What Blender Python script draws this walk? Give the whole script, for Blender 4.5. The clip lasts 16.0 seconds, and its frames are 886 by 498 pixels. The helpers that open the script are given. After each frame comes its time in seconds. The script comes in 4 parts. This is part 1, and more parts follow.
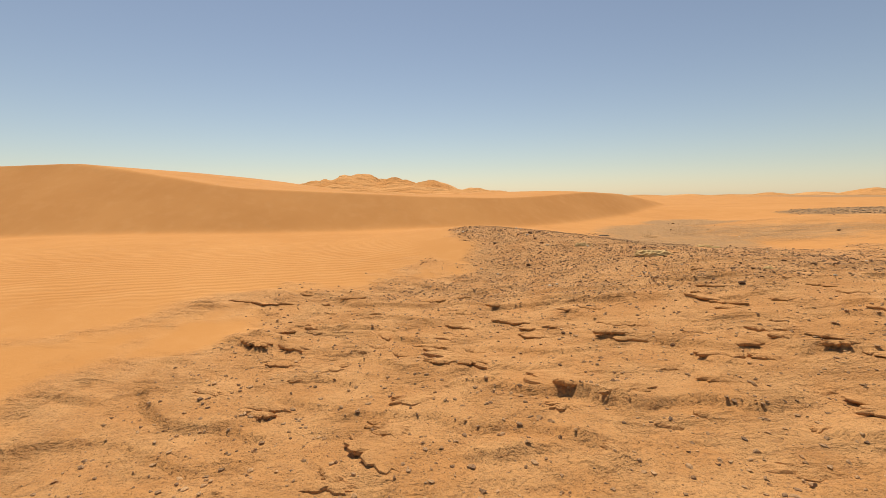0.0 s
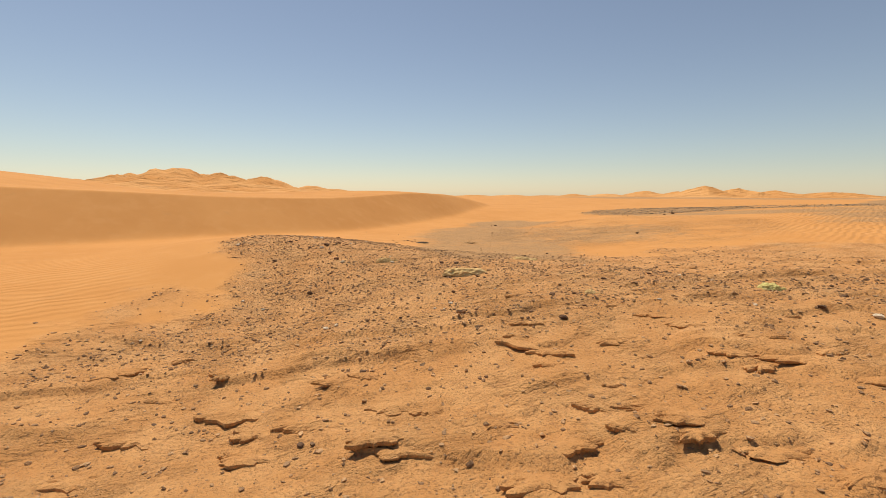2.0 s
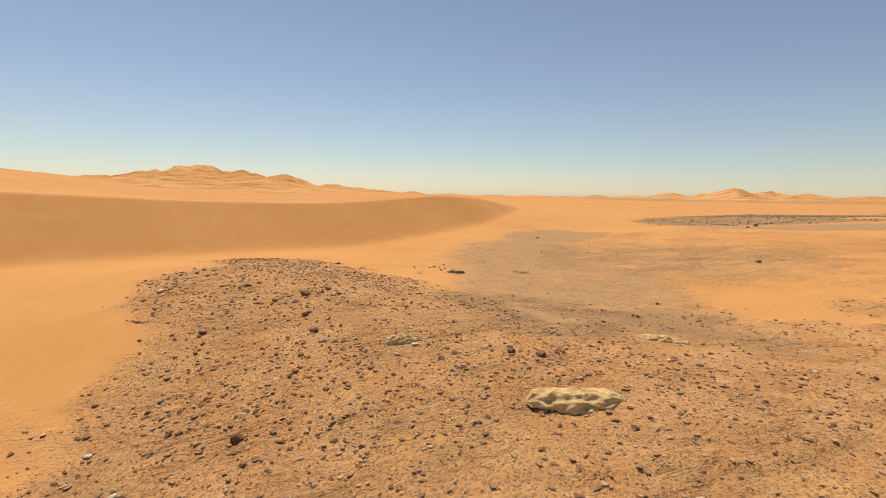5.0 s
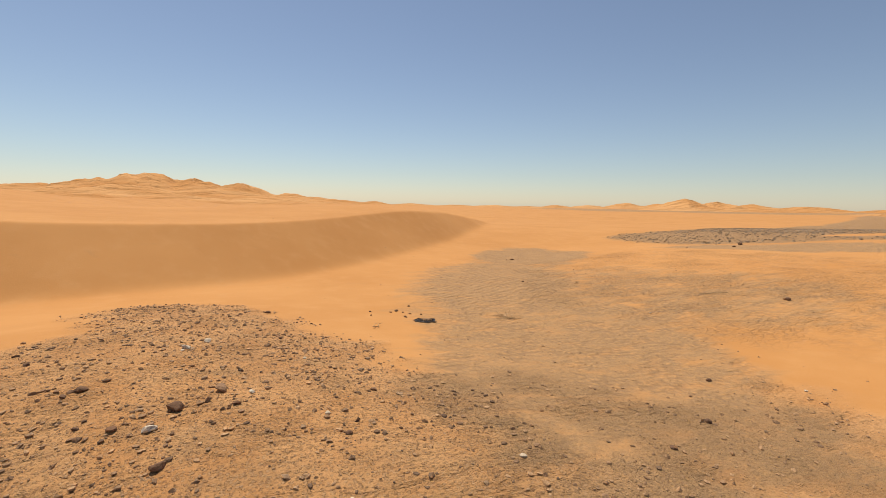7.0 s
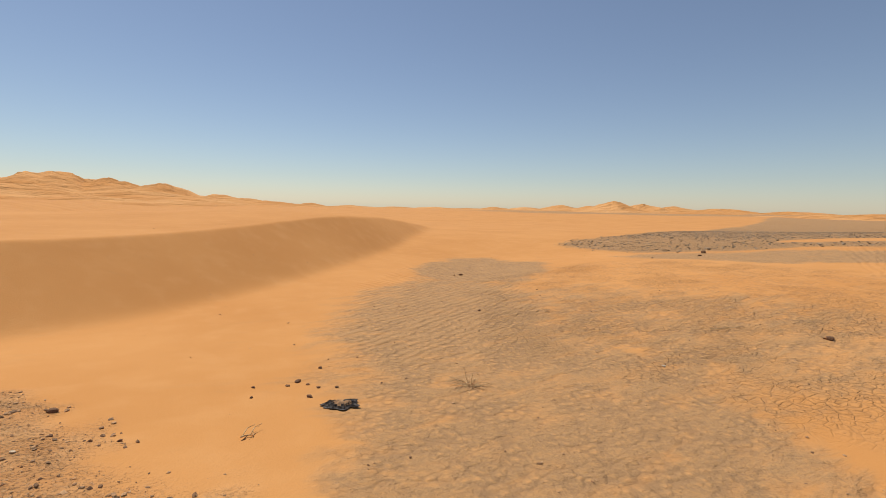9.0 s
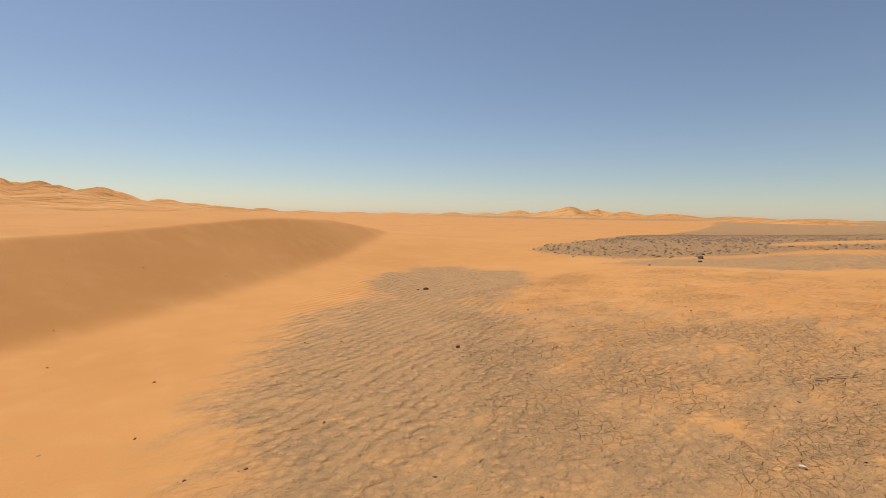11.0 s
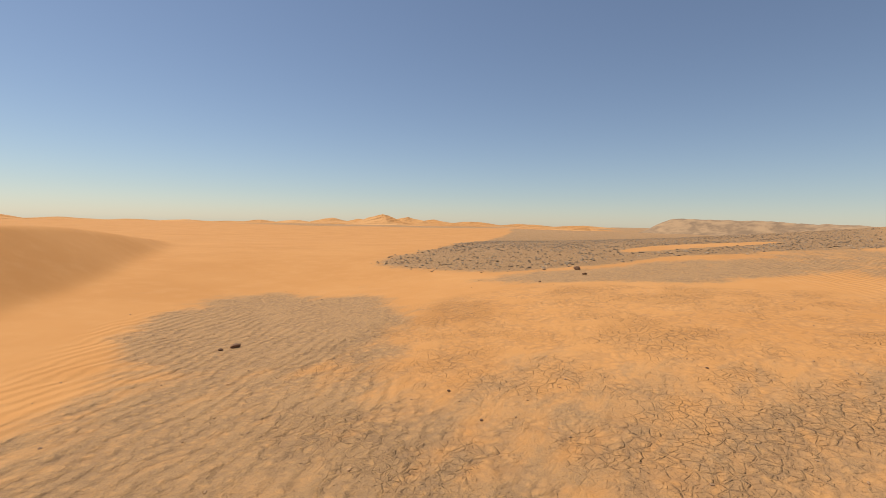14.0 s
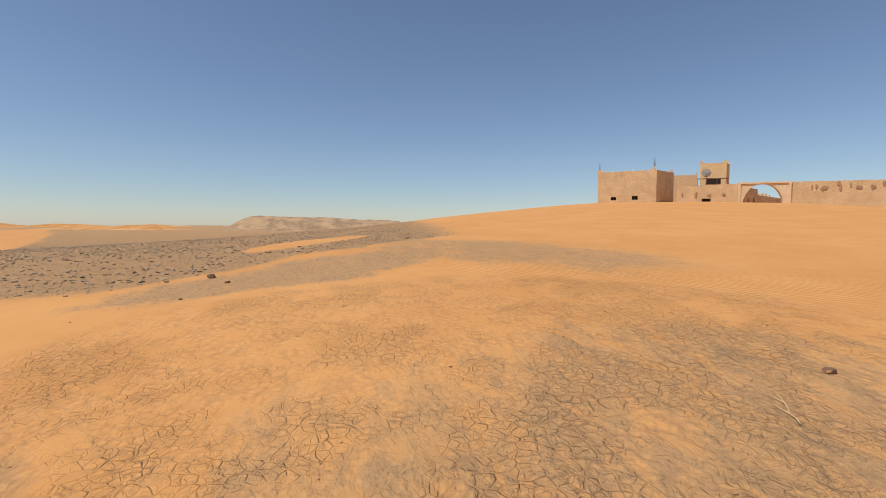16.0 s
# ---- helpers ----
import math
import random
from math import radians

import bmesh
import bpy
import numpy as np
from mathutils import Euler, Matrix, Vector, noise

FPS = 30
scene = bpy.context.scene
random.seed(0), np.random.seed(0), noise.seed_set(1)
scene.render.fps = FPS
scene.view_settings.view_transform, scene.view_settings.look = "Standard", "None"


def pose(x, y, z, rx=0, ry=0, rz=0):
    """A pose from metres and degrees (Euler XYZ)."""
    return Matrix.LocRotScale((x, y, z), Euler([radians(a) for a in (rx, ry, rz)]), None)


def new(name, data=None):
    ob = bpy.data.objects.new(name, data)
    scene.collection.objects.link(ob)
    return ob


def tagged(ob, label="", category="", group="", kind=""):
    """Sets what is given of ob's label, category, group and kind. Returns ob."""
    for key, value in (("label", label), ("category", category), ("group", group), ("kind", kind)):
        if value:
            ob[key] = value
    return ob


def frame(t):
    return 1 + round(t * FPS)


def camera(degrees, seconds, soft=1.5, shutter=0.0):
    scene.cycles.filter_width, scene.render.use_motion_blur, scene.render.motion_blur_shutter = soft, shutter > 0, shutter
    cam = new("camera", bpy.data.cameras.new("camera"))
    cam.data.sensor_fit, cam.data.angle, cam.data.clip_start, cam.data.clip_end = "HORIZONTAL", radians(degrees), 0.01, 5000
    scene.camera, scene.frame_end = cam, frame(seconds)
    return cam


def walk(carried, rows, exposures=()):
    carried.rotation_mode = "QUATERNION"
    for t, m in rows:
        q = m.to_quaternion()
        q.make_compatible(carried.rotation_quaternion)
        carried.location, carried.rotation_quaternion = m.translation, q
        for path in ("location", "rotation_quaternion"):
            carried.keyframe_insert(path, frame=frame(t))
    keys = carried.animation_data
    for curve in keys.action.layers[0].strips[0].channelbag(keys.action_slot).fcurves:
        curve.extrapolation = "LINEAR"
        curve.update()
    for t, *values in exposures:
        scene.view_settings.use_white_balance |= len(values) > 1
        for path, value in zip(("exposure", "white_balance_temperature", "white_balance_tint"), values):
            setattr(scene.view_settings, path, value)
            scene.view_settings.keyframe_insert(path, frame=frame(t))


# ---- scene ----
cam = camera(87.54, 16.0, soft=0.5)
PATH = [
    (0.0, pose(0.000, 0.000, 1.500, 83.11, 0.48, -0.90)),
    (0.5, pose(0.257, 0.541, 1.507, 82.89, 0.38, -12.85)),
    (1.0, pose(0.612, 1.018, 1.514, 82.85, 0.10, -18.99)),
    (1.5, pose(0.926, 1.493, 1.517, 83.15, -0.05, -20.69)),
    (2.0, pose(1.225, 1.972, 1.541, 82.94, -0.23, -20.31)),
    (2.5, pose(1.474, 2.499, 1.547, 82.54, -0.26, -18.91)),
    (3.0, pose(1.631, 3.084, 1.541, 82.57, -0.38, -17.41)),
    (3.5, pose(1.812, 3.720, 1.572, 82.50, -0.56, -16.30)),
    (4.0, pose(1.881, 4.360, 1.592, 82.45, -0.45, -15.96)),
    (4.2, pose(1.917, 4.588, 1.616, 82.57, -0.52, -16.06)),
    (6.3, pose(2.267, 6.466, 1.841, 83.34, -0.97, -21.50)),
    (6.5, pose(2.343, 6.666, 1.866, 83.65, -0.93, -21.67)),
    (7.0, pose(2.591, 7.202, 1.911, 84.07, -1.00, -22.59)),
    (7.5, pose(2.767, 7.765, 1.944, 84.35, -0.87, -23.85)),
    (8.0, pose(3.045, 8.304, 1.957, 84.49, -1.03, -25.98)),
    (8.5, pose(3.327, 8.857, 1.963, 84.46, -0.98, -28.17)),
    (9.0, pose(3.627, 9.358, 1.989, 84.42, -1.09, -29.99)),
    (9.5, pose(3.913, 9.865, 2.019, 84.54, -1.11, -32.36)),
    (10.0, pose(4.183, 10.369, 1.946, 85.08, -1.27, -34.02)),
    (10.2, pose(4.303, 10.569, 1.909, 84.94, -1.06, -34.65)),
    (12.3, pose(5.709, 13.025, 1.699, 85.60, -1.30, -35.67)),
    (12.5, pose(5.848, 13.242, 1.687, 85.54, -1.36, -36.06)),
    (13.0, pose(6.174, 13.777, 1.676, 86.05, -1.31, -38.42)),
    (13.5, pose(6.509, 14.220, 1.671, 86.53, -1.24, -45.99)),
    (14.0, pose(6.790, 14.628, 1.686, 86.63, -1.28, -57.93)),
    (14.5, pose(7.013, 14.996, 1.667, 86.61, -1.00, -70.68)),
    (15.0, pose(7.210, 15.417, 1.667, 86.50, -0.81, -82.19)),
    (15.5, pose(7.397, 15.815, 1.691, 86.49, -0.59, -93.60)),
    (16.0, pose(7.614, 16.037, 1.709, 86.99, -0.29, -107.14)),
]
# the clip's camera cools its picture on the way
walk(cam, PATH, [(0, 0.11, 7450, 12), (4, 0.15, 7250, 12), (7, 0.08, 6800, 12), (10, -0.02, 6650, 12), (13, 0.02, 6700, 12), (16, 0.04, 6100, 11)])

# ---- world, sun, exposure ----
SUN_AZ, SUN_EL = 12.0, 63.0      # degrees: turned left from +y, above the horizon
world = bpy.data.worlds.new("desert_sky")
scene.world = world
world.use_nodes = True
wt = world.node_tree
sky = wt.nodes.new("ShaderNodeTexSky")
sky.sky_type = "NISHITA"
sky.sun_disc = False
sky.sun_elevation = radians(SUN_EL)
sky.sun_rotation = radians(-SUN_AZ)
sky.altitude = 700
sky.air_density = 1.1
sky.dust_density = 0.25
sky.ozone_density = 3.6
wt.nodes["Background"].inputs["Strength"].default_value = 0.086
haze = wt.nodes.new("ShaderNodeHueSaturation")     # dusty air pales the blue
haze.inputs["Saturation"].default_value = 0.88
wt.links.new(sky.outputs["Color"], haze.inputs["Color"])
wt.links.new(haze.outputs["Color"], wt.nodes["Background"].inputs["Color"])
sun = new("sun", bpy.data.lights.new("sun", "SUN"))
sun.data.energy = 4.3
sun.data.angle = radians(0.5)
sun.data.color = (1.0, 0.95, 0.86)
_d = Vector((-math.sin(radians(SUN_AZ)) * math.cos(radians(SUN_EL)), math.cos(radians(SUN_AZ)) * math.cos(radians(SUN_EL)), math.sin(radians(SUN_EL))))
sun.matrix_world = Matrix.Translation(_d * 200) @ (-_d).to_track_quat("-Z", "Y").to_matrix().to_4x4()

# ---- material helpers ----


def mat(name):
    m = bpy.data.materials.new(name)
    m.use_nodes = True
    m.node_tree.nodes["Principled BSDF"].inputs["Specular IOR Level"].default_value = 0.15
    return m


class Nodes:
    """Short calls for building a node tree."""

    def __init__(self, m):
        self.t = m.node_tree
        self.bsdf = self.t.nodes["Principled BSDF"]
        self.pos = self.t.nodes.new("ShaderNodeNewGeometry").outputs["Position"]

    def put(self, socket, v):
        if isinstance(v, bpy.types.NodeSocket):
            self.t.links.new(v, socket)
        elif isinstance(v, tuple):
            socket.default_value = (*v, 1.0) if len(v) == 3 and len(socket.default_value) == 4 else v
        else:
            socket.default_value = v

    def math(self, op, a, b=0.0, clamp=False):
        n = self.t.nodes.new("ShaderNodeMath")
        n.operation, n.use_clamp = op, clamp
        self.put(n.inputs[0], a), self.put(n.inputs[1], b)
        return n.outputs[0]

    def noise(self, scale, detail=4.0, rough=0.55, vec=None, distortion=0.0):
        n = self.t.nodes.new("ShaderNodeTexNoise")
        self.put(n.inputs["Vector"], vec or self.pos)
        n.inputs["Scale"].default_value, n.inputs["Detail"].default_value = scale, detail
        n.inputs["Roughness"].default_value, n.inputs["Distortion"].default_value = rough, distortion
        return n.outputs["Fac"]

    def voronoi(self, scale, feature="F1", vec=None, rand=1.0):
        n = self.t.nodes.new("ShaderNodeTexVoronoi")
        n.feature = feature
        self.put(n.inputs["Vector"], vec or self.pos)
        n.inputs["Scale"].default_value, n.inputs["Randomness"].default_value = scale, rand
        return n

    def span(self, v, a, b, lo=0.0, hi=1.0):
        n = self.t.nodes.new("ShaderNodeMapRange")
        n.interpolation_type = "SMOOTHSTEP"
        self.put(n.inputs["Value"], v)
        for k, x in zip(("From Min", "From Max", "To Min", "To Max"), (a, b, lo, hi)):
            n.inputs[k].default_value = x
        return n.outputs["Result"]

    def mix(self, f, a, b, mode="MIX"):
        n = self.t.nodes.new("ShaderNodeMix")
        n.data_type, n.blend_type = "RGBA", mode
        self.put(n.inputs[0], f), self.put(n.inputs[6], a), self.put(n.inputs[7], b)
        return n.outputs[2]

    def attr(self, name):
        n = self.t.nodes.new("ShaderNodeAttribute")
        n.attribute_name = name
        return n.outputs["Fac"]

    def scaled(self, sx, sy, sz, turn=0.0, vec=None):
        n = self.t.nodes.new("ShaderNodeMapping")
        self.put(n.inputs["Vector"], vec or self.pos)
        n.inputs["Scale"].default_value = (sx, sy, sz)
        n.inputs["Rotation"].default_value = (0, 0, radians(turn))
        return n.outputs["Vector"]

    def bump(self, height, strength, distance, normal=None):
        n = self.t.nodes.new("ShaderNodeBump")
        n.inputs["Strength"].default_value, n.inputs["Distance"].default_value = strength, distance
        self.put(n.inputs["Height"], height)
        if normal:
            self.put(n.inputs["Normal"], normal)
        return n.outputs["Normal"]

    def random(self):
        return self.t.nodes.new("ShaderNodeObjectInfo").outputs["Random"]

    def island(self):
        return self.t.nodes.new("ShaderNodeNewGeometry").outputs["Random Per Island"]

    def done(self, colour, rough=0.9, normal=None):
        self.put(self.bsdf.inputs["Base Color"], colour)
        self.put(self.bsdf.inputs["Roughness"], rough)
        if normal:
            self.put(self.bsdf.inputs["Normal"], normal)


SAND = (0.57, 0.272, 0.088)
SAND_DEEP = (0.52, 0.238, 0.072)
SAND_PALE = (0.62, 0.32, 0.12)
GREY = (0.37, 0.225, 0.110)
CRUST = (0.55, 0.265, 0.095)
CRUST_PALE = (0.62, 0.325, 0.13)


def ground_material():
    m = mat("desert_ground")
    n = Nodes(m)
    big, mid, fine = n.noise(0.35, 5), n.noise(2.2, 6), n.noise(45, 5, 0.65)
    speck = n.noise(140, 3, 0.7)
    sand = n.mix(n.span(big, 0.3, 0.7), SAND_DEEP, SAND)
    sand = n.mix(n.span(mid, 0.45, 0.75, 0, 0.3), sand, SAND_PALE)
    crust = n.mix(n.span(mid, 0.35, 0.65), CRUST, CRUST_PALE)
    crust = n.mix(n.span(n.noise(9, 5, 0.6, n.scaled(1, 2.6, 1, 25)), 0.5, 0.72, 0, 0.55), crust, (0.40, 0.185, 0.07))
    crust = n.mix(n.span(speck, 0.55, 0.72, 0, 0.45), crust, (0.30, 0.15, 0.065))
    col = n.mix(n.attr("crust"), sand, crust)
    # small crust pits without relief: their shade is dark spots in the colour
    pits = n.voronoi(26)
    pit_shade = n.math("MULTIPLY", n.span(pits.outputs["Distance"], 0.30, 0.18), n.span(pits.outputs["Color"], 0.55, 0.75))
    col = n.mix(n.math("MULTIPLY", n.math("MULTIPLY", pit_shade, n.attr("crust")), 0.45, True), col, (0.20, 0.10, 0.05))
    grit = n.mix(n.span(speck, 0.38, 0.62), (0.46, 0.275, 0.125), (0.26, 0.16, 0.085))
    grit = n.mix(n.span(n.noise(24, 6, 0.72), 0.47, 0.62, 0, 0.75), grit, (0.52, 0.29, 0.115))
    grit = n.mix(n.span(fine, 0.4, 0.65, 0, 0.6), grit, GREY)
    # streaks in which wind has swept grey grit over the sand
    streak = n.noise(1.6, 6, 0.62, n.scaled(1.0, 2.4, 1, 35), 0.6)
    cover = n.math("ADD", n.attr("grey"), n.math("MULTIPLY", n.math("SUBTRACT", streak, 0.5), 1.15))
    col = n.mix(n.span(cover, 0.10, 0.66, 0, 0.86), col, grit)
    # pebbled ground
    cells = n.voronoi(46)
    peb = n.mix(n.span(cells.outputs["Color"], 0.2, 0.8), (0.26, 0.145, 0.075), (0.52, 0.32, 0.165))
    pebmask = n.math("MULTIPLY", n.span(cells.outputs["Distance"], 0.5, 0.3), n.attr("gravel"), True)
    col = n.mix(n.math("MULTIPLY", pebmask, 0.5), col, peb)
    # dried mud cracks
    warp = n.t.nodes.new("ShaderNodeVectorMath")
    warp.operation = "ADD"
    wn = n.t.nodes.new("ShaderNodeTexNoise")
    wn.inputs["Scale"].default_value = 3.0
    n.put(wn.inputs["Vector"], n.pos)
    sc = n.t.nodes.new("ShaderNodeVectorMath")
    sc.operation = "SCALE"
    sc.inputs["Scale"].default_value = 0.14
    n.put(sc.inputs[0], wn.outputs["Color"])
    n.put(warp.inputs[0], n.pos), n.put(warp.inputs[1], sc.outputs[0])
    flat = n.scaled(1, 1, 0.0, 0, warp.outputs[0])
    edge = n.voronoi(10.5, "DISTANCE_TO_EDGE", flat).outputs["Distance"]
    edge2 = n.voronoi(19.0, "DISTANCE_TO_EDGE", flat).outputs["Distance"]
    crackh = n.math("MINIMUM", n.span(edge, 0.0, 0.10), n.span(edge2, 0.0, 0.10, 0.55, 1.0))
    crk = n.math("MULTIPLY", n.math("SUBTRACT", 1.0, crackh), n.math("MULTIPLY", n.attr("crack"), n.span(n.noise(0.9, 6, 0.65), 0.40, 0.60)), True)
    col = n.mix(n.math("MULTIPLY", crk, 0.28), col, (0.26, 0.15, 0.07))
    # ochre crumbs with grey grit between them
    crumb = n.voronoi(13.0, "F1", flat).outputs["Distance"]
    loose = n.math("MULTIPLY", n.math("MAXIMUM", n.math("MULTIPLY", n.attr("crack"), 0.65), n.span(n.attr("grey"), 0.15, 0.5)), n.math("SUBTRACT", 1.0, n.attr("crust")), True)
    loose = n.math("MULTIPLY", loose, n.span(n.noise(2.6, 5, 0.6), 0.38, 0.58))
    col = n.mix(n.math("MULTIPLY", n.span(crumb, 0.35, 0.7), n.math("MULTIPLY", loose, 0.36)), col, (0.25, 0.15, 0.08))
    col = n.mix(n.math("MULTIPLY", n.span(crumb, 0.35, 0.1), n.math("MULTIPLY", loose, 0.45)), col, SAND_PALE)
    # relief
    # wind ripples in two places: a curved train of small ridges
    w = n.t.nodes.new("ShaderNodeTexWave")
    w.bands_direction, w.wave_profile = "Y", "SIN"
    n.put(w.inputs["Vector"], n.scaled(1, 1, 0.0, -24))
    w.inputs["Scale"].default_value, w.inputs["Distortion"].default_value = 1.9, 7.5
    w.inputs["Detail"].default_value, w.inputs["Detail Scale"].default_value = 3.0, 0.75
    rip = n.math("MULTIPLY", w.outputs["Fac"], n.attr("ripple"))
    nor = n.bump(rip, 0.7, 0.018)
    nor = n.bump(n.math("MULTIPLY", crk, -1.0), 0.8, 0.014, nor)
    nor = n.bump(n.math("MULTIPLY", n.math("MULTIPLY", crumb, -1.0), loose), 0.75, 0.03, nor)
    nor = n.bump(pebmask, 0.9, 0.012, nor)
    rough = n.math("MULTIPLY", n.noise(14, 8, 0.7), n.math("ADD", n.math("MULTIPLY", n.attr("crust"), 0.9), n.math("ADD", 0.02, n.math("MULTIPLY", n.span(cover, 0.2, 0.7), 0.75))))
    # thin broken layers of the crust: contour lines of a stretched noise
    lay = n.math("FRACT", n.math("MULTIPLY", n.noise(1.15, 7, 0.62, n.scaled(0.75, 2.3, 1, 22), 0.3), 9.0))
    some = n.math("MULTIPLY", n.span(n.noise(1.7, 4, 0.6), 0.47, 0.58), n.attr("crust"))
    nor = n.bump(n.math("MULTIPLY", lay, some), 0.9, 0.035, nor)
    nor = n.bump(rough, 0.8, 0.045, nor)
    nor = n.bump(fine, 0.6, 0.009, nor)
    n.done(col, 0.92, nor)
    return m


def sand_material():
    m = mat("dune_sand")
    n = Nodes(m)
    col = n.mix(n.span(n.noise(0.02, 6, 0.6), 0.35, 0.65), SAND_DEEP, SAND_PALE)
    nor = n.bump(n.noise(0.25, 5, 0.55, n.scaled(1, 2.2, 1, 20)), 0.9, 1.2)
    nor = n.bump(n.noise(0.06, 4, 0.5, n.scaled(1, 2.0, 1, -15)), 0.9, 5.0, nor)
    n.done(col, 0.95, nor)
    return m


def stone_material(name, a, b, by_island=False):
    m = mat(name)
    n = Nodes(m)
    r = n.island() if by_island else n.random()
    col = n.mix(r, a, b)
    col = n.mix(n.span(n.noise(60, 5, 0.65), 0.4, 0.7, 0, 0.6), col, tuple(0.55 * v for v in a))
    col = n.mix(n.span(n.noise(18, 3), 0.55, 0.75, 0, 0.5), col, CRUST)
    n.done(col, 0.85, n.bump(n.noise(90, 5, 0.6), 0.6, 0.004))
    return m


def cloth_material():
    m = mat("weathered_cloth")
    n = Nodes(m)
    col = n.mix(n.span(n.noise(16, 5), 0.35, 0.65), (0.74, 0.53, 0.25), (0.60, 0.41, 0.18))
    col = n.mix(n.span(n.noise(5, 4), 0.5, 0.72, 0, 0.7), col, CRUST)
    col = n.mix(n.span(n.noise(70, 3, 0.7, n.scaled(1, 5, 1, 20)), 0.5, 0.7, 0, 0.4), col, (0.25, 0.17, 0.08))
    n.done(col, 0.95, n.bump(n.noise(60, 5, 0.7, n.scaled(1, 4, 1, 15)), 0.8, 0.008))
    return m


def plain_material(name, a, b, scale=8.0, rough=0.85, relief=0.004):
    m = mat(name)
    n = Nodes(m)
    col = n.mix(n.span(n.noise(scale, 6, 0.6), 0.35, 0.65), a, b)
    n.done(col, rough, n.bump(n.noise(scale * 6, 5, 0.6), 0.6, relief))
    return m


def mud_wall_material(name, a, b):
    m = mat(name)
    n = Nodes(m)
    col = n.mix(n.span(n.noise(0.8, 6, 0.6), 0.35, 0.65), a, b)
    col = n.mix(n.span(n.noise(1.3, 7, 0.65, n.scaled(1, 1, 0.35)), 0.58, 0.70, 0, 0.3), col, tuple(0.65 * v for v in a))
    n.done(col, 0.95, n.bump(n.noise(5, 7, 0.65), 0.8, 0.06))
    return m


M_GROUND = ground_material()
M_SAND = sand_material()
M_STONE_DARK = stone_material("dark_stone", (0.13, 0.072, 0.042), (0.25, 0.135, 0.075))
M_STONE_PALE = stone_material("pale_stone", (0.60, 0.47, 0.32), (0.70, 0.60, 0.46))
M_STONE_RED = stone_material("red_stone", (0.24, 0.125, 0.065), (0.34, 0.20, 0.11))
M_GRAVEL = stone_material("gravel_mix", (0.25, 0.145, 0.08), (0.60, 0.36, 0.18), True)
M_PEBBLE = stone_material("brown_pebble", (0.15, 0.09, 0.055), (0.42, 0.26, 0.14), True)
M_GRAVEL_GREY = stone_material("grey_gravel", (0.26, 0.185, 0.12), (0.48, 0.35, 0.22), True)
M_CRUST = plain_material("mud_crust", CRUST, CRUST_PALE, 7, 0.95, 0.01)
M_CLOTH = cloth_material()
M_TWIG = plain_material("dry_twig", (0.62, 0.43, 0.23), (0.44, 0.28, 0.13), 30, 0.9, 0.002)
M_BLACK = plain_material("black_plastic", (0.025, 0.02, 0.018), (0.06, 0.045, 0.035), 25, 0.45, 0.004)
M_DUSTY = plain_material("dusty_plastic", (0.40, 0.23, 0.11), (0.22, 0.13, 0.07), 30, 0.8, 0.004)
M_GREEN = plain_material("yellow_green_leaf", (0.64, 0.55, 0.22), (0.48, 0.42, 0.15), 25, 0.8, 0.004)
M_WALL = mud_wall_material("mud_plaster", (0.60, 0.395, 0.205), (0.68, 0.465, 0.25))
M_WALL_PALE = mud_wall_material("pale_plaster", (0.68, 0.48, 0.27), (0.74, 0.54, 0.33))
M_WALL_TOWER = mud_wall_material("ochre_plaster", (0.70, 0.46, 0.22), (0.74, 0.51, 0.26))
# near-black colour that stands in for the shade inside windows and openings
M_RECESS_SHADE = plain_material("recess_shade", (0.03, 0.022, 0.016), (0.05, 0.035, 0.025), 4, 0.9, 0.004)
M_STEEL = plain_material("rusty_rebar", (0.13, 0.08, 0.055), (0.20, 0.12, 0.08), 20, 0.7, 0.001)
M_DISH = plain_material("grey_enamel", (0.62, 0.60, 0.57), (0.54, 0.52, 0.48), 6, 0.5, 0.001)

# ---- the lie of the land ----
_rng = np.random.default_rng(5)
_perm = _rng.permutation(512)
_grad = _rng.uniform(-1, 1, (512, 2))


def perlin(x, y, seed=0):
    x, y = np.asarray(x, float), np.asarray(y, float)
    xi, yi = np.floor(x).astype(int), np.floor(y).astype(int)
    fx, fy = x - xi, y - yi
    u, v = fx * fx * fx * (fx * (fx * 6 - 15) + 10), fy * fy * fy * (fy * (fy * 6 - 15) + 10)

    def corner(i, j):
        g = _grad[_perm[(_perm[(xi + i + seed * 37) % 512] + yi + j) % 512]]
        return g[..., 0] * (fx - i) + g[..., 1] * (fy - j)

    a = corner(0, 0) * (1 - u) + corner(1, 0) * u
    b = corner(0, 1) * (1 - u) + corner(1, 1) * u
    return a * (1 - v) + b * v


def fbm(x, y, octaves=4, seed=0, gain=0.5):
    s, amp = 0.0, 1.0
    for k in range(octaves):
        s = s + amp * perlin(x * 2 ** k, y * 2 ** k, seed + k)
        amp *= gain
    return s


def smooth(v, a, b):
    t = np.clip((v - a) / (b - a), 0, 1)
    return t * t * (3 - 2 * t)


def blob(x, y, cx, cy, rx, ry, turn=0.0):
    c, s = math.cos(radians(turn)), math.sin(radians(turn))
    dx, dy = x - cx, y - cy
    return ((c * dx + s * dy) / rx) ** 2 + ((-s * dx + c * dy) / ry) ** 2


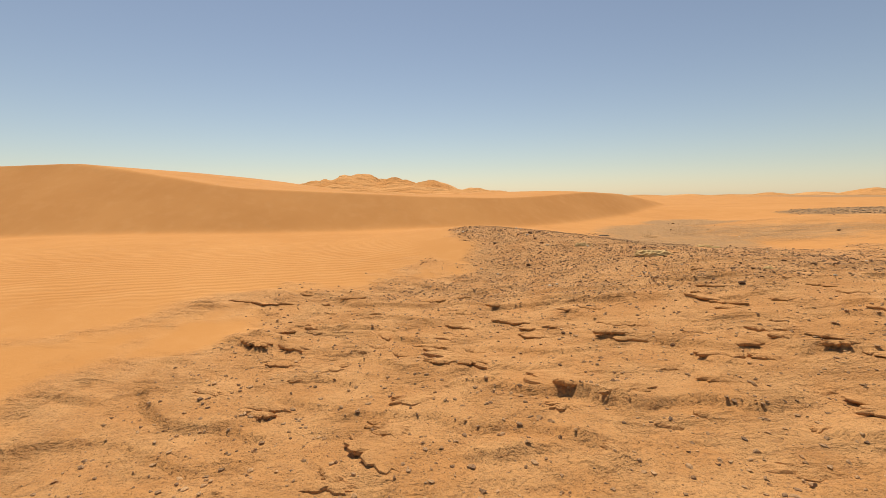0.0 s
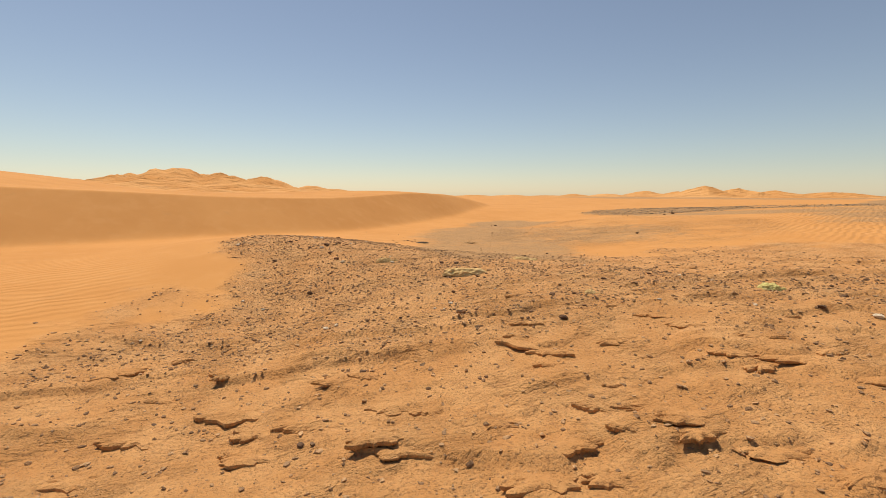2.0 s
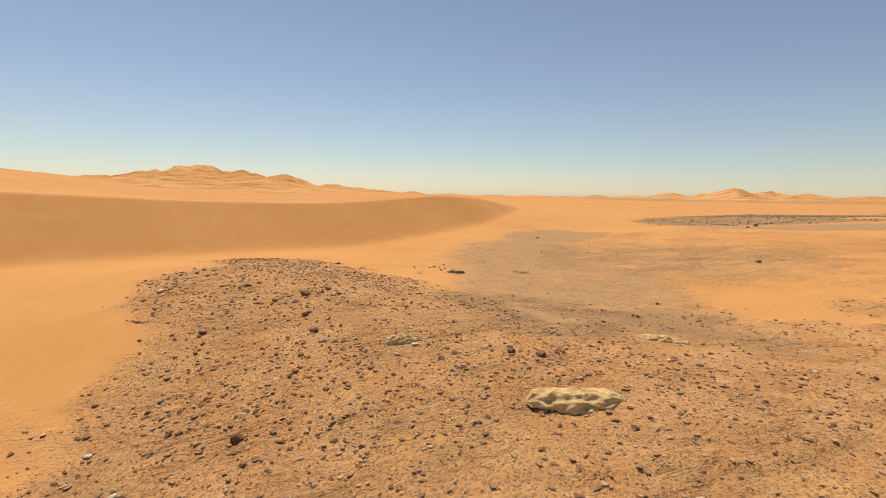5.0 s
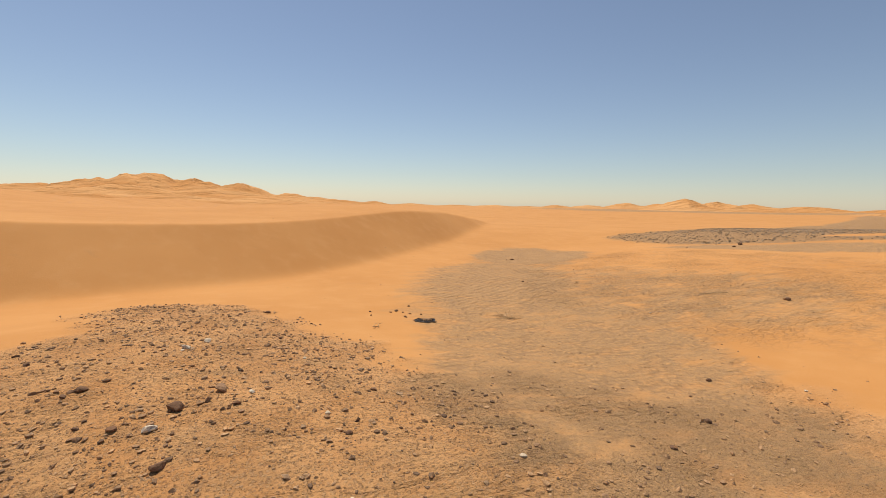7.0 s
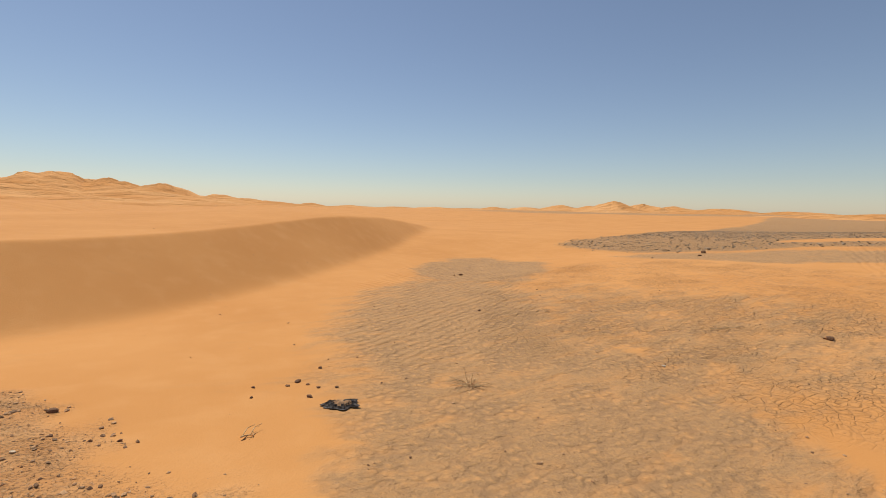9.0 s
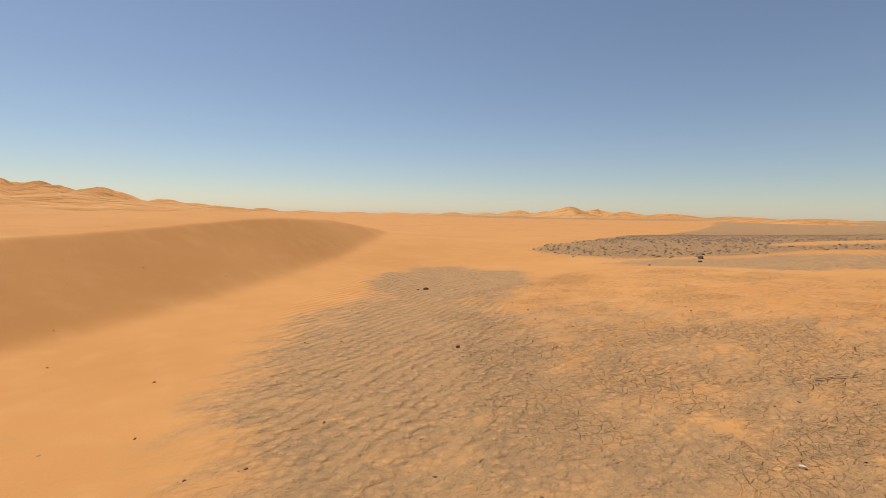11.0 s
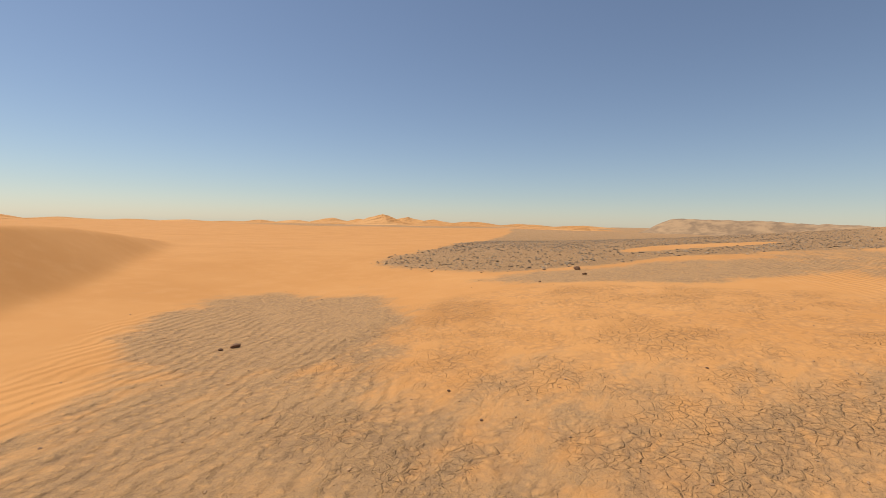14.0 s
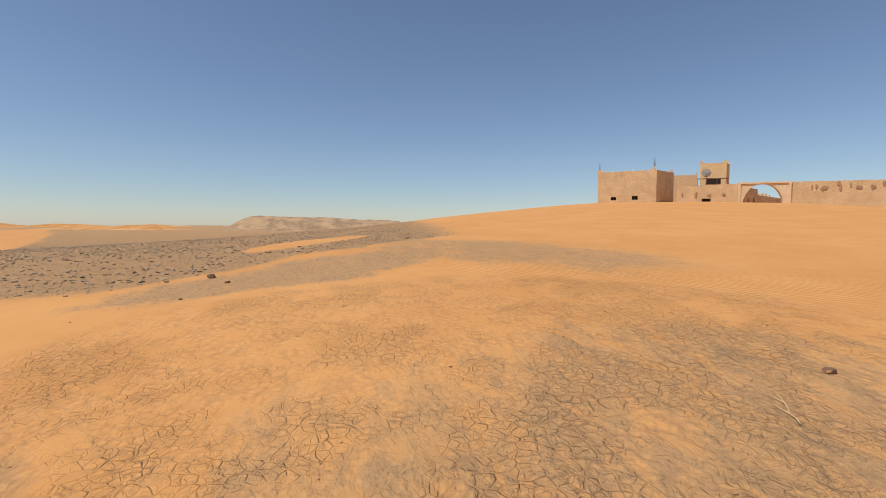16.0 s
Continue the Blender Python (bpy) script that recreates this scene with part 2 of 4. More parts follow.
# low swells and hollows: x, y, spread, height
SWELLS = [(2, 10.5, 1.6, 0.27), (1, 13, 1.8, 0.129), (4, 7, 1.8, 0.21), (4, 4, 2.2, -0.109), (0, 6, 2.5, -0.183), (1, 1, 3, 0.232), (6.3, 6, 2, -0.016),
          (6, 11, 2.2, -0.091), (5, 15, 2.5, -0.055), (9, 12, 2.5, -0.164), (9, 18, 3, -0.115), (17, 18, 4, -0.021), (22, 16, 5, 0.26), (13, 22, 3.5, -0.428),
          (4, 20, 4, -0.221), (-4, 13, 4, -0.042), (-9, 8, 5, 0.341), (10, 5, 5, 0.281), (-3, -1, 5, -0.649), (20, 26, 6, -0.126), (3.5, 9.5, 1.3, 0.025),
          (1, 8, 1.5, -0.192), (-1, 10, 2, 0.037), (5.5, 5, 1.5, 0.041), (2.5, 4.8, 1.3, 0.014), (11, 12, 2, 0.077), (15, 12, 3, 0.128), (14.5, 18, 2, 0.163),
          (18, 18, 2.5, -0.071), (23, 12, 4, 0.036), (7.5, 9, 1.8, -0.058), (2.5, 12.6, 1.3, -0.04), (8, 14.5, 2, -0.029), (1.6, 13.8, 1.6, 0.06), (0.3, 12.0, 1.2, 0.09), (19, 23, 3.5, 0.016)]
# the long dune: foot line and height of its crest above the foot
FOOT_X = [-60, -20, -6, -1.5, 0.5, 2.5, 5, 8, 11.3, 15, 24, 60]
FOOT_Y = [18, 13.5, 13.8, 15.3, 16.1, 17.1, 19.2, 22.4, 26, 31, 46, 90]
RISE_X = [-60, -22, -13, -7, 0, 3, 9, 12, 15, 18]
RISE_Y = [3.4, 3.3, 2.48, 1.44, 1.13, 1.11, 1.13, 0.88, 0.4, 0.1]
_fx = np.linspace(-60, 60, 1201)
_k = np.hanning(31) / np.hanning(31).sum()
_fy = np.convolve(np.pad(np.interp(_fx, FOOT_X, FOOT_Y), 15, mode="edge"), _k, "valid")
_rise = np.convolve(np.pad(np.interp(_fx, RISE_X, RISE_Y), 15, mode="edge"), _k, "valid")
_slope = np.gradient(_fy, _fx)


def dune_side(x, y):
    """Distance up the face from the dune's foot, and the height of the crest there."""
    xs = x
    for _ in range(2):     # follow the normal of the foot line
        g = np.interp(xs, _fx, _slope)
        d = (y - np.interp(xs, _fx, _fy))
        xs = np.clip(x + 0.75 * np.clip(d, -4, 8) * g / (1 + g * g), -60, 60)
    g = np.interp(xs, _fx, _slope)
    s = ((y - np.interp(xs, _fx, _fy)) - g * (x - xs)) / np.sqrt(1 + g * g)
    return s, np.interp(xs, _fx, _rise), xs


def long_dune(x, y):
    s, rise, xs = dune_side(x, y)
    s = s + 0.07 * fbm(x * 0.35, y * 0.35, 2, 11)
    run = np.maximum(rise, 0.02) / 0.62
    soft = 0.10
    face = 0.62 * soft * np.log1p(np.exp(np.clip(s / soft, -40, 40)))
    over = np.maximum(s - run, 0)
    west = smooth(xs, 6.0, -12.0)
    back = rise + west * 0.010 * np.minimum(over, 24) - (1 - west) * 0.012 * np.minimum(over, 40) * smooth(rise, 0, 0.5)
    h = np.where(face < back, face, back)
    h = np.where(np.abs(face - back) < 0.05, np.minimum(face, back) - 0.012 * (1 - np.abs(face - back) / 0.05) ** 2, h)
    return h * smooth(np.hypot(x, y), 260, 70)


HILL = radians(-128.6)            # bearing of the ruin from the walk's end


def hill_frame(x, y):
    dx, dy = x - 7.63, y - 16.0
    return dx * math.cos(HILL) + dy * math.sin(HILL), -dx * math.sin(HILL) + dy * math.cos(HILL)


def sand_hill(x, y):
    u, v = hill_frame(x, y)
    side = np.where(u < 0, np.exp(-(u / 35.0) ** 2), np.exp(-(u / 75.0) ** 2))
    return 6.4 * smooth(v, 5, 75) * side


def crust_mask(x, y):
    m = 1 - blob(x, y, 4.6, 3.0, 8.6, 7.2, 0)
    edge = fbm(x * 0.7, y * 0.7, 4, 21)
    a = smooth(m + 0.5 * edge, 0.0, 0.25)
    # sand apron of the dune laps over the crust on its north-west side
    apron = smooth(x * 0.80 - (y - 6.2) * 0.60 + 1.4 * edge + 3.9, -1.4, 1.8)
    return a * apron


def mound_mask(x, y):
    e = 0.9 * fbm(x * 0.9, y * 0.9, 4, 31)
    east = np.interp(y, [5.0, 6.4, 7.9, 9.7, 11.5, 13.2, 14.6], [9.0, 6.6, 5.2, 4.4, 3.8, 3.2, 2.5])
    west = np.interp(y, [7.0, 7.8, 9.4, 11.6, 13.0], [-1.0, 0.0, 0.5, 0.3, 0.8])
    a = smooth(east - x + e, -0.1, 0.5) * smooth(x - west + e, -0.1, 0.5) * smooth(14.7 - y + e, 0, 0.5)
    return a * smooth(y + 0.25 * x + 2.0 * e, 5.6, 8.0)


def rocky_mask(x, y):
    e = 0.8 * fbm(x * 0.35, y * 0.35, 4, 41)
    north = smooth(24.2 + 0.4 * np.maximum(x - 20, 0) - y + e, -0.3, 0.8)
    south = smooth(y - (19.0 - 0.95 * (x - 17.4)) + e, -0.6, 0.8)
    tongue = smooth(1 - blob(x, y, 26.5, 15.3, 5.5, 1.2, -26) + e * 0.3, 0, 0.3)
    near = smooth(x, 16.6, 18.2)
    u, v = hill_frame(x, y)
    return north * south * near * (1 - tongue) * smooth(u + 0.55 * np.maximum(v - 12, 0), -1, -6)


def grey_mask(x, y):
    e = 0.5 * fbm(x * 0.45, y * 0.45, 4, 51)
    g = 0.95 * smooth(1 - blob(x, y, 11.4, 20.4, 2.4, 3.3, -30) + 1.3 * e, -0.1, 0.9)
    g = np.maximum(g, 0.62 * smooth(1 - blob(x, y, 7.6, 16.0, 2.4, 5.4, -32) + e, 0, 0.8))
    g = np.maximum(g, 0.46 * smooth(1 - blob(x, y, 9.4, 13.8, 3.4, 4.6, 20) + e, 0, 0.9))
    g = np.maximum(g, 0.58 * smooth(1 - blob(x, y, 6.0, 11.6, 2.3, 4.6, -22) + e, 0, 0.7))
    g = np.maximum(g, 0.66 * smooth(1 - blob(x, y, 18.2, 15.6, 2.0, 5.5, 38) + e, 0, 0.8))
    g = np.maximum(g, 0.52 * smooth(1 - blob(x, y, 20.5, 10.0, 7.0, 4.5, 30) + e, 0, 0.9))
    g = np.maximum(g, 0.95 * rocky_mask(x, y))
    g = np.maximum(g, 0.20 * mound_mask(x, y))
    far = smooth(1 - blob(x, y, 1150, 150, 1100, 160, 0), 0, 0.2)
    return np.maximum(g, 0.9 * far)


def ledges(x, y, c):
    """Broken steps of the dried crust: sharp on the side that faces down the slope."""
    q = 0.40 * x + 0.92 * y + 0.55 * fbm(x * 0.55, y * 0.55, 4, 61) + 0.06 * fbm(x * 2.2, y * 2.2, 3, 66)
    h = 0.0
    for period, amp, seed in ((1.15, 0.058, 71), (0.55, 0.042, 76), (0.27, 0.018, 86)):
        f = q / period + 0.7 * fbm(x * 0.35, y * 0.35, 2, seed)
        f = f - np.floor(f)
        saw = np.minimum(f * period / 0.03, 1) * (1 - f) ** 1.4
        h = h + amp * saw * smooth(fbm(x * 0.75, y * 1.1, 3, seed + 2), 0.0, 0.16)
    return h * c * smooth(y + 0.15 * x, 8.4, 6.6)


def terrain(x, y):
    x, y = np.asarray(x, float), np.asarray(y, float)
    xt, yt = 30 * np.tanh(x / 30), 30 * np.tanh(y / 30)
    h = 0.115 + 0.0124 * xt + 0.0155 * yt
    for cx, cy, s, a in SWELLS:
        h = h + a * np.exp(-((x - cx) ** 2 + (y - cy) ** 2) / (2 * s * s))
    h = h + long_dune(x, y) + sand_hill(x, y)
    r = np.hypot(x - 5, y - 10)
    # rolling sand farther out, falling off to the plain
    h = h + 0.6 * fbm(x / 34, y / 34, 3, 81) * smooth(r, 26, 90) * (1 - smooth(r, 300, 900))
    h = h - 1.35 * smooth(r, 17, 60) - 8 * smooth(r, 120, 1600) - 20 * smooth(y, 120, 1500) * smooth(y - x * 0.2, 0, 200)
    return h


def surface(x, y):
    """Terrain with its small relief."""
    x, y = np.asarray(x, float), np.asarray(y, float)
    h = terrain(x, y)
    c, g, m = crust_mask(x, y), grey_mask(x, y), mound_mask(x, y)
    h = h + ledges(x, y, c)
    h = h + 0.022 * fbm(x * 1.6, y * 1.6, 4, 91) * np.maximum(c, m)
    flat = smooth(1 - blob(x, y, 11, 14, 8, 9), 0, 0.3)
    h = h + 0.010 * fbm(x * 2.2, y * 2.2, 3, 95) * flat
    s, rise, _ = dune_side(x, y)
    face = smooth(s, 0.1, 0.5) * smooth(s, 3.2, 1.6)
    return h + 0.012 * fbm(x * 0.9, y * 0.35, 3, 97) * face


def ground_z(x, y):
    return float(surface(np.array([x]), np.array([y]))[0])


# ---- the ground: one sheet out to the horizon ----
def axis(lo, hi, step, reach, ratio):
    mid = np.arange(lo, hi + step / 2, step)
    out, d, p = [], step, 0.0
    while p < reach:
        d *= ratio
        p += d
        out.append(p)
    out = np.array(out)
    return np.concatenate([lo - out[::-1], mid, hi + out])


def sheet(name, xs, ys, z_of, material):
    gx, gy = np.meshgrid(xs, ys)
    x, y = gx.ravel(), gy.ravel()
    co = np.stack([x, y, z_of(x, y)], -1)
    nx, ny = len(xs), len(ys)
    i = (np.arange(ny - 1)[:, None] * nx + np.arange(nx - 1)[None, :]).ravel()
    quads = np.stack([i, i + 1, i + nx + 1, i + nx], -1)
    return mesh_from(name, co, quads, material, smooth_shade=True), x, y


def mesh_from(name, co, faces, material, smooth_shade=False):
    me = bpy.data.meshes.new(name)
    k = faces.shape[1]
    me.vertices.add(len(co))
    me.vertices.foreach_set("co", co.astype(np.float32).ravel())
    me.loops.add(faces.size)
    me.loops.foreach_set("vertex_index", faces.astype(np.int32).ravel())
    me.polygons.add(len(faces))
    me.polygons.foreach_set("loop_start", np.arange(0, faces.size, k, dtype=np.int32))
    me.polygons.foreach_set("use_smooth", np.full(len(faces), smooth_shade))
    me.update(calc_edges=True)
    me.materials.append(material)
    return me


def give(me, name, values):
    a = me.attributes.new(name, "FLOAT", "POINT")
    a.data.foreach_set("value", np.clip(values, 0, 1.3).astype(np.float32))


_tail = axis(9.0, 25.0, 0.055, 2600, 1.055)
_head = axis(0.5, 8.95, 0.032, 2600, 1.055)
rows_y = np.concatenate([_head[_head < 8.97], _tail[_tail > 8.97]])
_me, gx, gy = sheet("ground", axis(-3.5, 14.0, 0.05, 2600, 1.055), rows_y, surface, M_GROUND)
_mound = mound_mask(gx, gy)
give(_me, "crust", np.maximum(crust_mask(gx, gy), _mound))
give(_me, "grey", grey_mask(gx, gy))
give(_me, "gravel", np.maximum(_mound, 0.9 * rocky_mask(gx, gy)) + 0.45 * crust_mask(gx, gy))
give(_me, "crack", smooth(1 - blob(gx, gy, 11.6, 14.0, 4.6, 5.6, -20) + 0.3 * fbm(gx * .5, gy * .5, 3, 101), 0, 0.4))
_rip = smooth(1 - blob(gx, gy, 8.6, 18.0, 1.9, 5.6, -32) + 0.3 * fbm(gx * .6, gy * .6, 3, 105), 0, 0.4)
_rip = np.maximum(_rip, 0.8 * smooth(1 - blob(gx, gy, -5.0, 9.5, 5.0, 4.0, 0), 0, 0.5))
_rip = np.maximum(_rip, 1.2 * smooth(1 - blob(gx, gy, 22, 8.5, 13.0, 7.5, 20), 0, 0.5))
give(_me, "ripple", _rip + 0.03)
tagged(new("ground", _me), "orange desert sand with grey grit and cracked mud crust", "ground", kind="structure")


# ---- building blocks ----
def part(name, bm, material, parent=None, label="", smooth_shade=False):
    me = bpy.data.meshes.new(name)
    for f in bm.faces:
        f.smooth = smooth_shade
    bm.to_mesh(me)
    bm.free()
    me.materials.append(material)
    ob = new(name, me)
    if parent:
        ob.parent = parent
    if label:
        ob["label"] = label
    return ob


def base_at(name, x, y, z=None, turn=0.0):
    ob = new(name)
    ob.matrix_basis = pose(x, y, ground_z(x, y) if z is None else z, 0, 0, turn)
    return ob


def rock_bm(seed, flat=0.6, sub=2, rough=0.30):
    """An angular stone about 1 across: a ball cut by random planes, then chipped."""
    rng = random.Random(seed)
    bm = bmesh.new()
    bmesh.ops.create_icosphere(bm, subdivisions=sub, radius=0.5)
    planes = [(Vector((rng.gauss(0, 1), rng.gauss(0, 1), rng.gauss(0, 0.8))).normalized(), rng.uniform(0.26, 0.44)) for _ in range(9)]
    off = Vector((rng.uniform(0, 90), rng.uniform(0, 90), seed % 50))
    for v in bm.verts:
        for nrm, d in planes:
            k = v.co.dot(nrm) - d
            if k > 0:
                v.co -= nrm * k
        v.co *= 1 + rough * 0.4 * noise.noise(v.co * 4 + off)
        v.co.z *= flat
    return bm

# ---- far dunes ----
EYE = (2.4, 7.0, 1.9)


def far_dune(bearing, dist, peak, width, depth, lean, seed, label):
    """A free dune with a sinuous crest. bearing and peak in degrees as seen from the walk's middle; metres otherwise."""
    b = radians(bearing)
    cx, cy = EYE[0] - math.sin(b) * dist, EYE[1] + math.cos(b) * dist
    top = EYE[2] + math.tan(radians(peak)) * dist
    n1, n2 = 90, 60
    u = np.linspace(-1, 1, n1)
    v = np.linspace(-1, 1, n2)
    gu, gv = np.meshgrid(u, v)
    gu, gv = gu.ravel(), gv.ravel()
    wx, wy = cx + gu * width * math.cos(b) - gv * depth * math.sin(b), cy + gu * width * math.sin(b) + gv * depth * math.cos(b)
    floor_z = terrain(wx, wy)
    crest = lean * gu + 0.20 * fbm(gu * 2.5 + seed, gu * 0 + 0.5, 3, seed)
    across = gv - crest
    prof = np.where(across < 0, np.clip(1 + across / (1 + crest), 0, 1) ** 1.15, np.clip(1 - across / np.maximum(0.25, 1 - crest), 0, 1) ** 1.5)
    along = np.clip(1 - np.abs(gu + 0.12 * fbm(gv * 2, gu * 2, 2, seed + 3)) ** 1.35, 0, 1)
    ridge = 1 - np.abs(fbm(wx / 26 + seed, wy / 26, 3, seed + 5)) * 1.1
    shape = prof * along * (0.76 + 0.24 * ridge)
    ridge2 = (1 - np.abs(fbm(wx / 11 + seed, wy / 15, 2, seed + 9)) * 2) * 0.05 * along * prof
    shape = shape + ridge2
    shape = shape / shape.max()
    low = float(terrain(np.array([cx]), np.array([cy]))[0])
    z = floor_z - 0.6 + shape * (top - low + 0.6)
    i = (np.arange(n2 - 1)[:, None] * n1 + np.arange(n1 - 1)[None, :]).ravel()
    me = mesh_from("sand_dune", np.stack([wx, wy, z], -1), np.stack([i, i + 1, i + n1 + 1, i + n1], -1), M_SAND, True)
    tagged(new("sand_dune", me), label, "dune", "dunes on the horizon")


BIG = "tall pale orange sand dune massif on the horizon"
LOW = "low orange sand dune on the horizon"
for k, (brg, dist, peak, wid, dep, lean) in enumerate([
        (9.6, 400, 2.36, 78, 95, 0.3), (13.6, 410, 1.75, 75, 85, -0.2), (18.5, 430, 1.05, 80, 80, 0.2), (5.5, 385, 1.95, 52, 75, 0.1), (0.8, 370, 1.60, 46, 75, 0.3),
        (-4.6, 350, 0.60, 50, 60, 0.3), (3.5, 300, 0.85, 70, 50, -0.1), (11.5, 300, 1.15, 70, 55, 0.2), (19, 320, 0.4, 60, 50, 0.1), (-9.5, 330, 0.0, 40, 50, 0.2),
        (7.5, 230, 0.15, 44, 34, 0.2), (0.0, 240, 0.0, 40, 34, -0.2), (15, 235, 0.1, 44, 34, 0.1), (24, 260, -0.1, 60, 40, 0.2), (-7, 250, -0.45, 40, 30, 0.1)]):
    far_dune(brg, dist, peak, wid, dep, lean, 3 + k, BIG)
for k, (brg, dist, peak, wid, dep, lean) in enumerate([
        (-14.1, 300, -0.16, 16, 30, 0.0), (-19, 320, -0.35, 30, 30, 0.1), (-24, 360, -0.42, 30, 40, 0.2), (-29, 420, -0.38, 40, 40, -0.1), (-36.3, 420, -0.25, 22, 40, 0.1),
        (-33, 300, -0.45, 26, 40, 0.2), (-40, 450, -0.2, 26, 40, 0.2), (-44.2, 420, 0.15, 26, 40, 0.2), (-47.3, 430, 0.1, 22, 40, 0.2), (-50.0, 400, 0.70, 26, 45, 0.2), (-53, 420, 0.45, 26, 40, -0.2),
        (-56.2, 430, 0.22, 30, 40, 0.1), (-61.0, 380, 0.05, 32, 40, 0.1), (-67, 400, -0.1, 36, 40, 0.1), (-74, 420, -0.12, 36, 40, 0.1), (-48, 250, -0.25, 40, 30, 0.2), (-58, 240, -0.35, 36, 30, 0.1), (-70, 200, -0.4, 36, 24, -0.1)]):
    far_dune(brg, dist, peak, wid, dep, lean, 23 + k, LOW)


def low_mesa():
    """A flat-topped rocky rise on the plain."""
    b = radians(-95.5)
    cx, cy = 7.6 - math.sin(b) * 190, 16 + math.cos(b) * 190
    u = np.linspace(-1, 1, 160)
    v = np.linspace(-1, 1, 40)
    gu, gv = np.meshgrid(u, v)
    gu, gv = gu.ravel(), gv.ravel()
    wx, wy = cx + gu * 46 * math.cos(b) - gv * 30 * math.sin(b), cy + gu * 46 * math.sin(b) + gv * 30 * math.cos(b)
    # gu grows towards the left of the view of the rise
    e = 0.10 * fbm(wx / 9, wy / 9, 4, 7)
    wall = smooth(0.50 - gu + e, 0, 0.10) * 0.6 + smooth(0.56 - gu + e, 0, 0.22) * 0.4
    rise = wall * smooth(gv, -1, -0.45 + 0.0) * smooth(gv, 1.0, 0.7) * smooth(gu, -1.0, -0.7)
    z = terrain(wx, wy) - 0.4 + rise * (4.9 - 0.9 * gu + 0.5 * fbm(wx / 5, wy / 5, 3, 8))
    n1, n2 = 160, 40
    i = (np.arange(n2 - 1)[:, None] * n1 + np.arange(n1 - 1)[None, :]).ravel()
    me = mesh_from("rocky_rise", np.stack([wx, wy, z], -1), np.stack([i, i + 1, i + n1 + 1, i + n1], -1), M_RISE, False)
    tagged(new("rocky_rise", me), "flat-topped brown rocky rise on the plain", "rock outcrop")


M_RISE = plain_material("rise_rock", (0.26, 0.17, 0.10), (0.44, 0.28, 0.15), 0.25, 0.95, 0.05)
low_mesa()

# ---- the ruin on the sand hill ----
RUIN = Matrix(((math.cos(HILL), -math.sin(HILL), 0, 7.63), (math.sin(HILL), math.cos(HILL), 0, 16.0), (0, 0, 1, 0), (0, 0, 0, 1)))
# in this frame x runs along the wall, y away from the walk, z up


def prism_bm(corners, z0, z1, taper=0.0, holes=()):
    """A block on a plan outline, its top drawn in by taper."""
    bm = bmesh.new()
    c = [sum(p[k] for p in corners) / len(corners) for k in (0, 1)]
    lo = [bm.verts.new((x, y, z0)) for x, y in corners]
    hi = [bm.verts.new((x + (c[0] - x) * taper, y + (c[1] - y) * taper, z1)) for x, y in corners]
    n = len(corners)
    for i in range(n):
        bm.faces.new((lo[i], lo[(i + 1) % n], hi[(i + 1) % n], hi[i]))
    bm.faces.new(hi), bm.faces.new(lo[::-1])
    return bm


def box(bm, x0, y0, z0, x1, y1, z1):
    r = bmesh.ops.create_cube(bm, size=1)
    for v in r["verts"]:
        v.co = ((x0 + x1) / 2 + v.co.x * (x1 - x0), (y0 + y1) / 2 + v.co.y * (y1 - y0), (z0 + z1) / 2 + v.co.z * (z1 - z0))
    return bm


def wall_with_holes(x0, x1, z0, top_of, y0, thick, holes):
    """An upright wall along x with an uneven top and rectangular or arched holes that go through it."""
    step = 0.15
    bm = bmesh.new()
    xs = sorted(set([round(x0 + i * step, 4) for i in range(int((x1 - x0) / step))] + [x1] + [h for a in holes for h in (a[0], a[1])]))
    for a, b in zip(xs[:-1], xs[1:]):
        mid = (a + b) / 2
        ta, tb = top_of(a), top_of(b)
        spans_a, spans_b = [(z0, ta)], [(z0, tb)]
        for h in holes:
            if h[0] - 1e-6 <= mid <= h[1] + 1e-6:
                if h[4]:
                    mm, r = (h[0] + h[1]) / 2, (h[1] - h[0]) / 2
                    arc = lambda x: h[2] + (h[3] - h[2]) * max(0.0, 1 - (abs(x - mm) / r) ** 2.2) ** 0.5
                    spans_a, spans_b = [(arc(a), ta)], [(arc(b), tb)]
                    if h[2] > z0 + 0.01:
                        spans_a.insert(0, (z0, h[2])), spans_b.insert(0, (z0, h[2]))
                else:
                    spans_a, spans_b = [(z0, h[2]), (h[3], ta)], [(z0, h[2]), (h[3], tb)]
        for (la, ha), (lb, hb) in zip(spans_a, spans_b):
            p = [bm.verts.new(q) for q in ((a, y0, la), (b, y0, lb), (b, y0, hb), (a, y0, ha), (a, y0 + thick, la), (b, y0 + thick, lb), (b, y0 + thick, hb), (a, y0 + thick, ha))]
            for f in ((0, 1, 2, 3), (5, 4, 7, 6), (3, 2, 6, 7), (1, 0, 4, 5), (0, 3, 7, 4), (2, 1, 5, 6)):
                bm.faces.new([p[i] for i in f])
    bmesh.ops.remove_doubles(bm, verts=bm.verts, dist=0.002)
    # drop the inner faces between neighbouring strips
    seen = {}
    for f in bm.faces:
        seen.setdefault(frozenset(v.index for v in f.verts), []).append(f)
    bmesh.ops.delete(bm, geom=[f for fs in seen.values() if len(fs) > 1 for f in fs], context="FACES")
    return bm


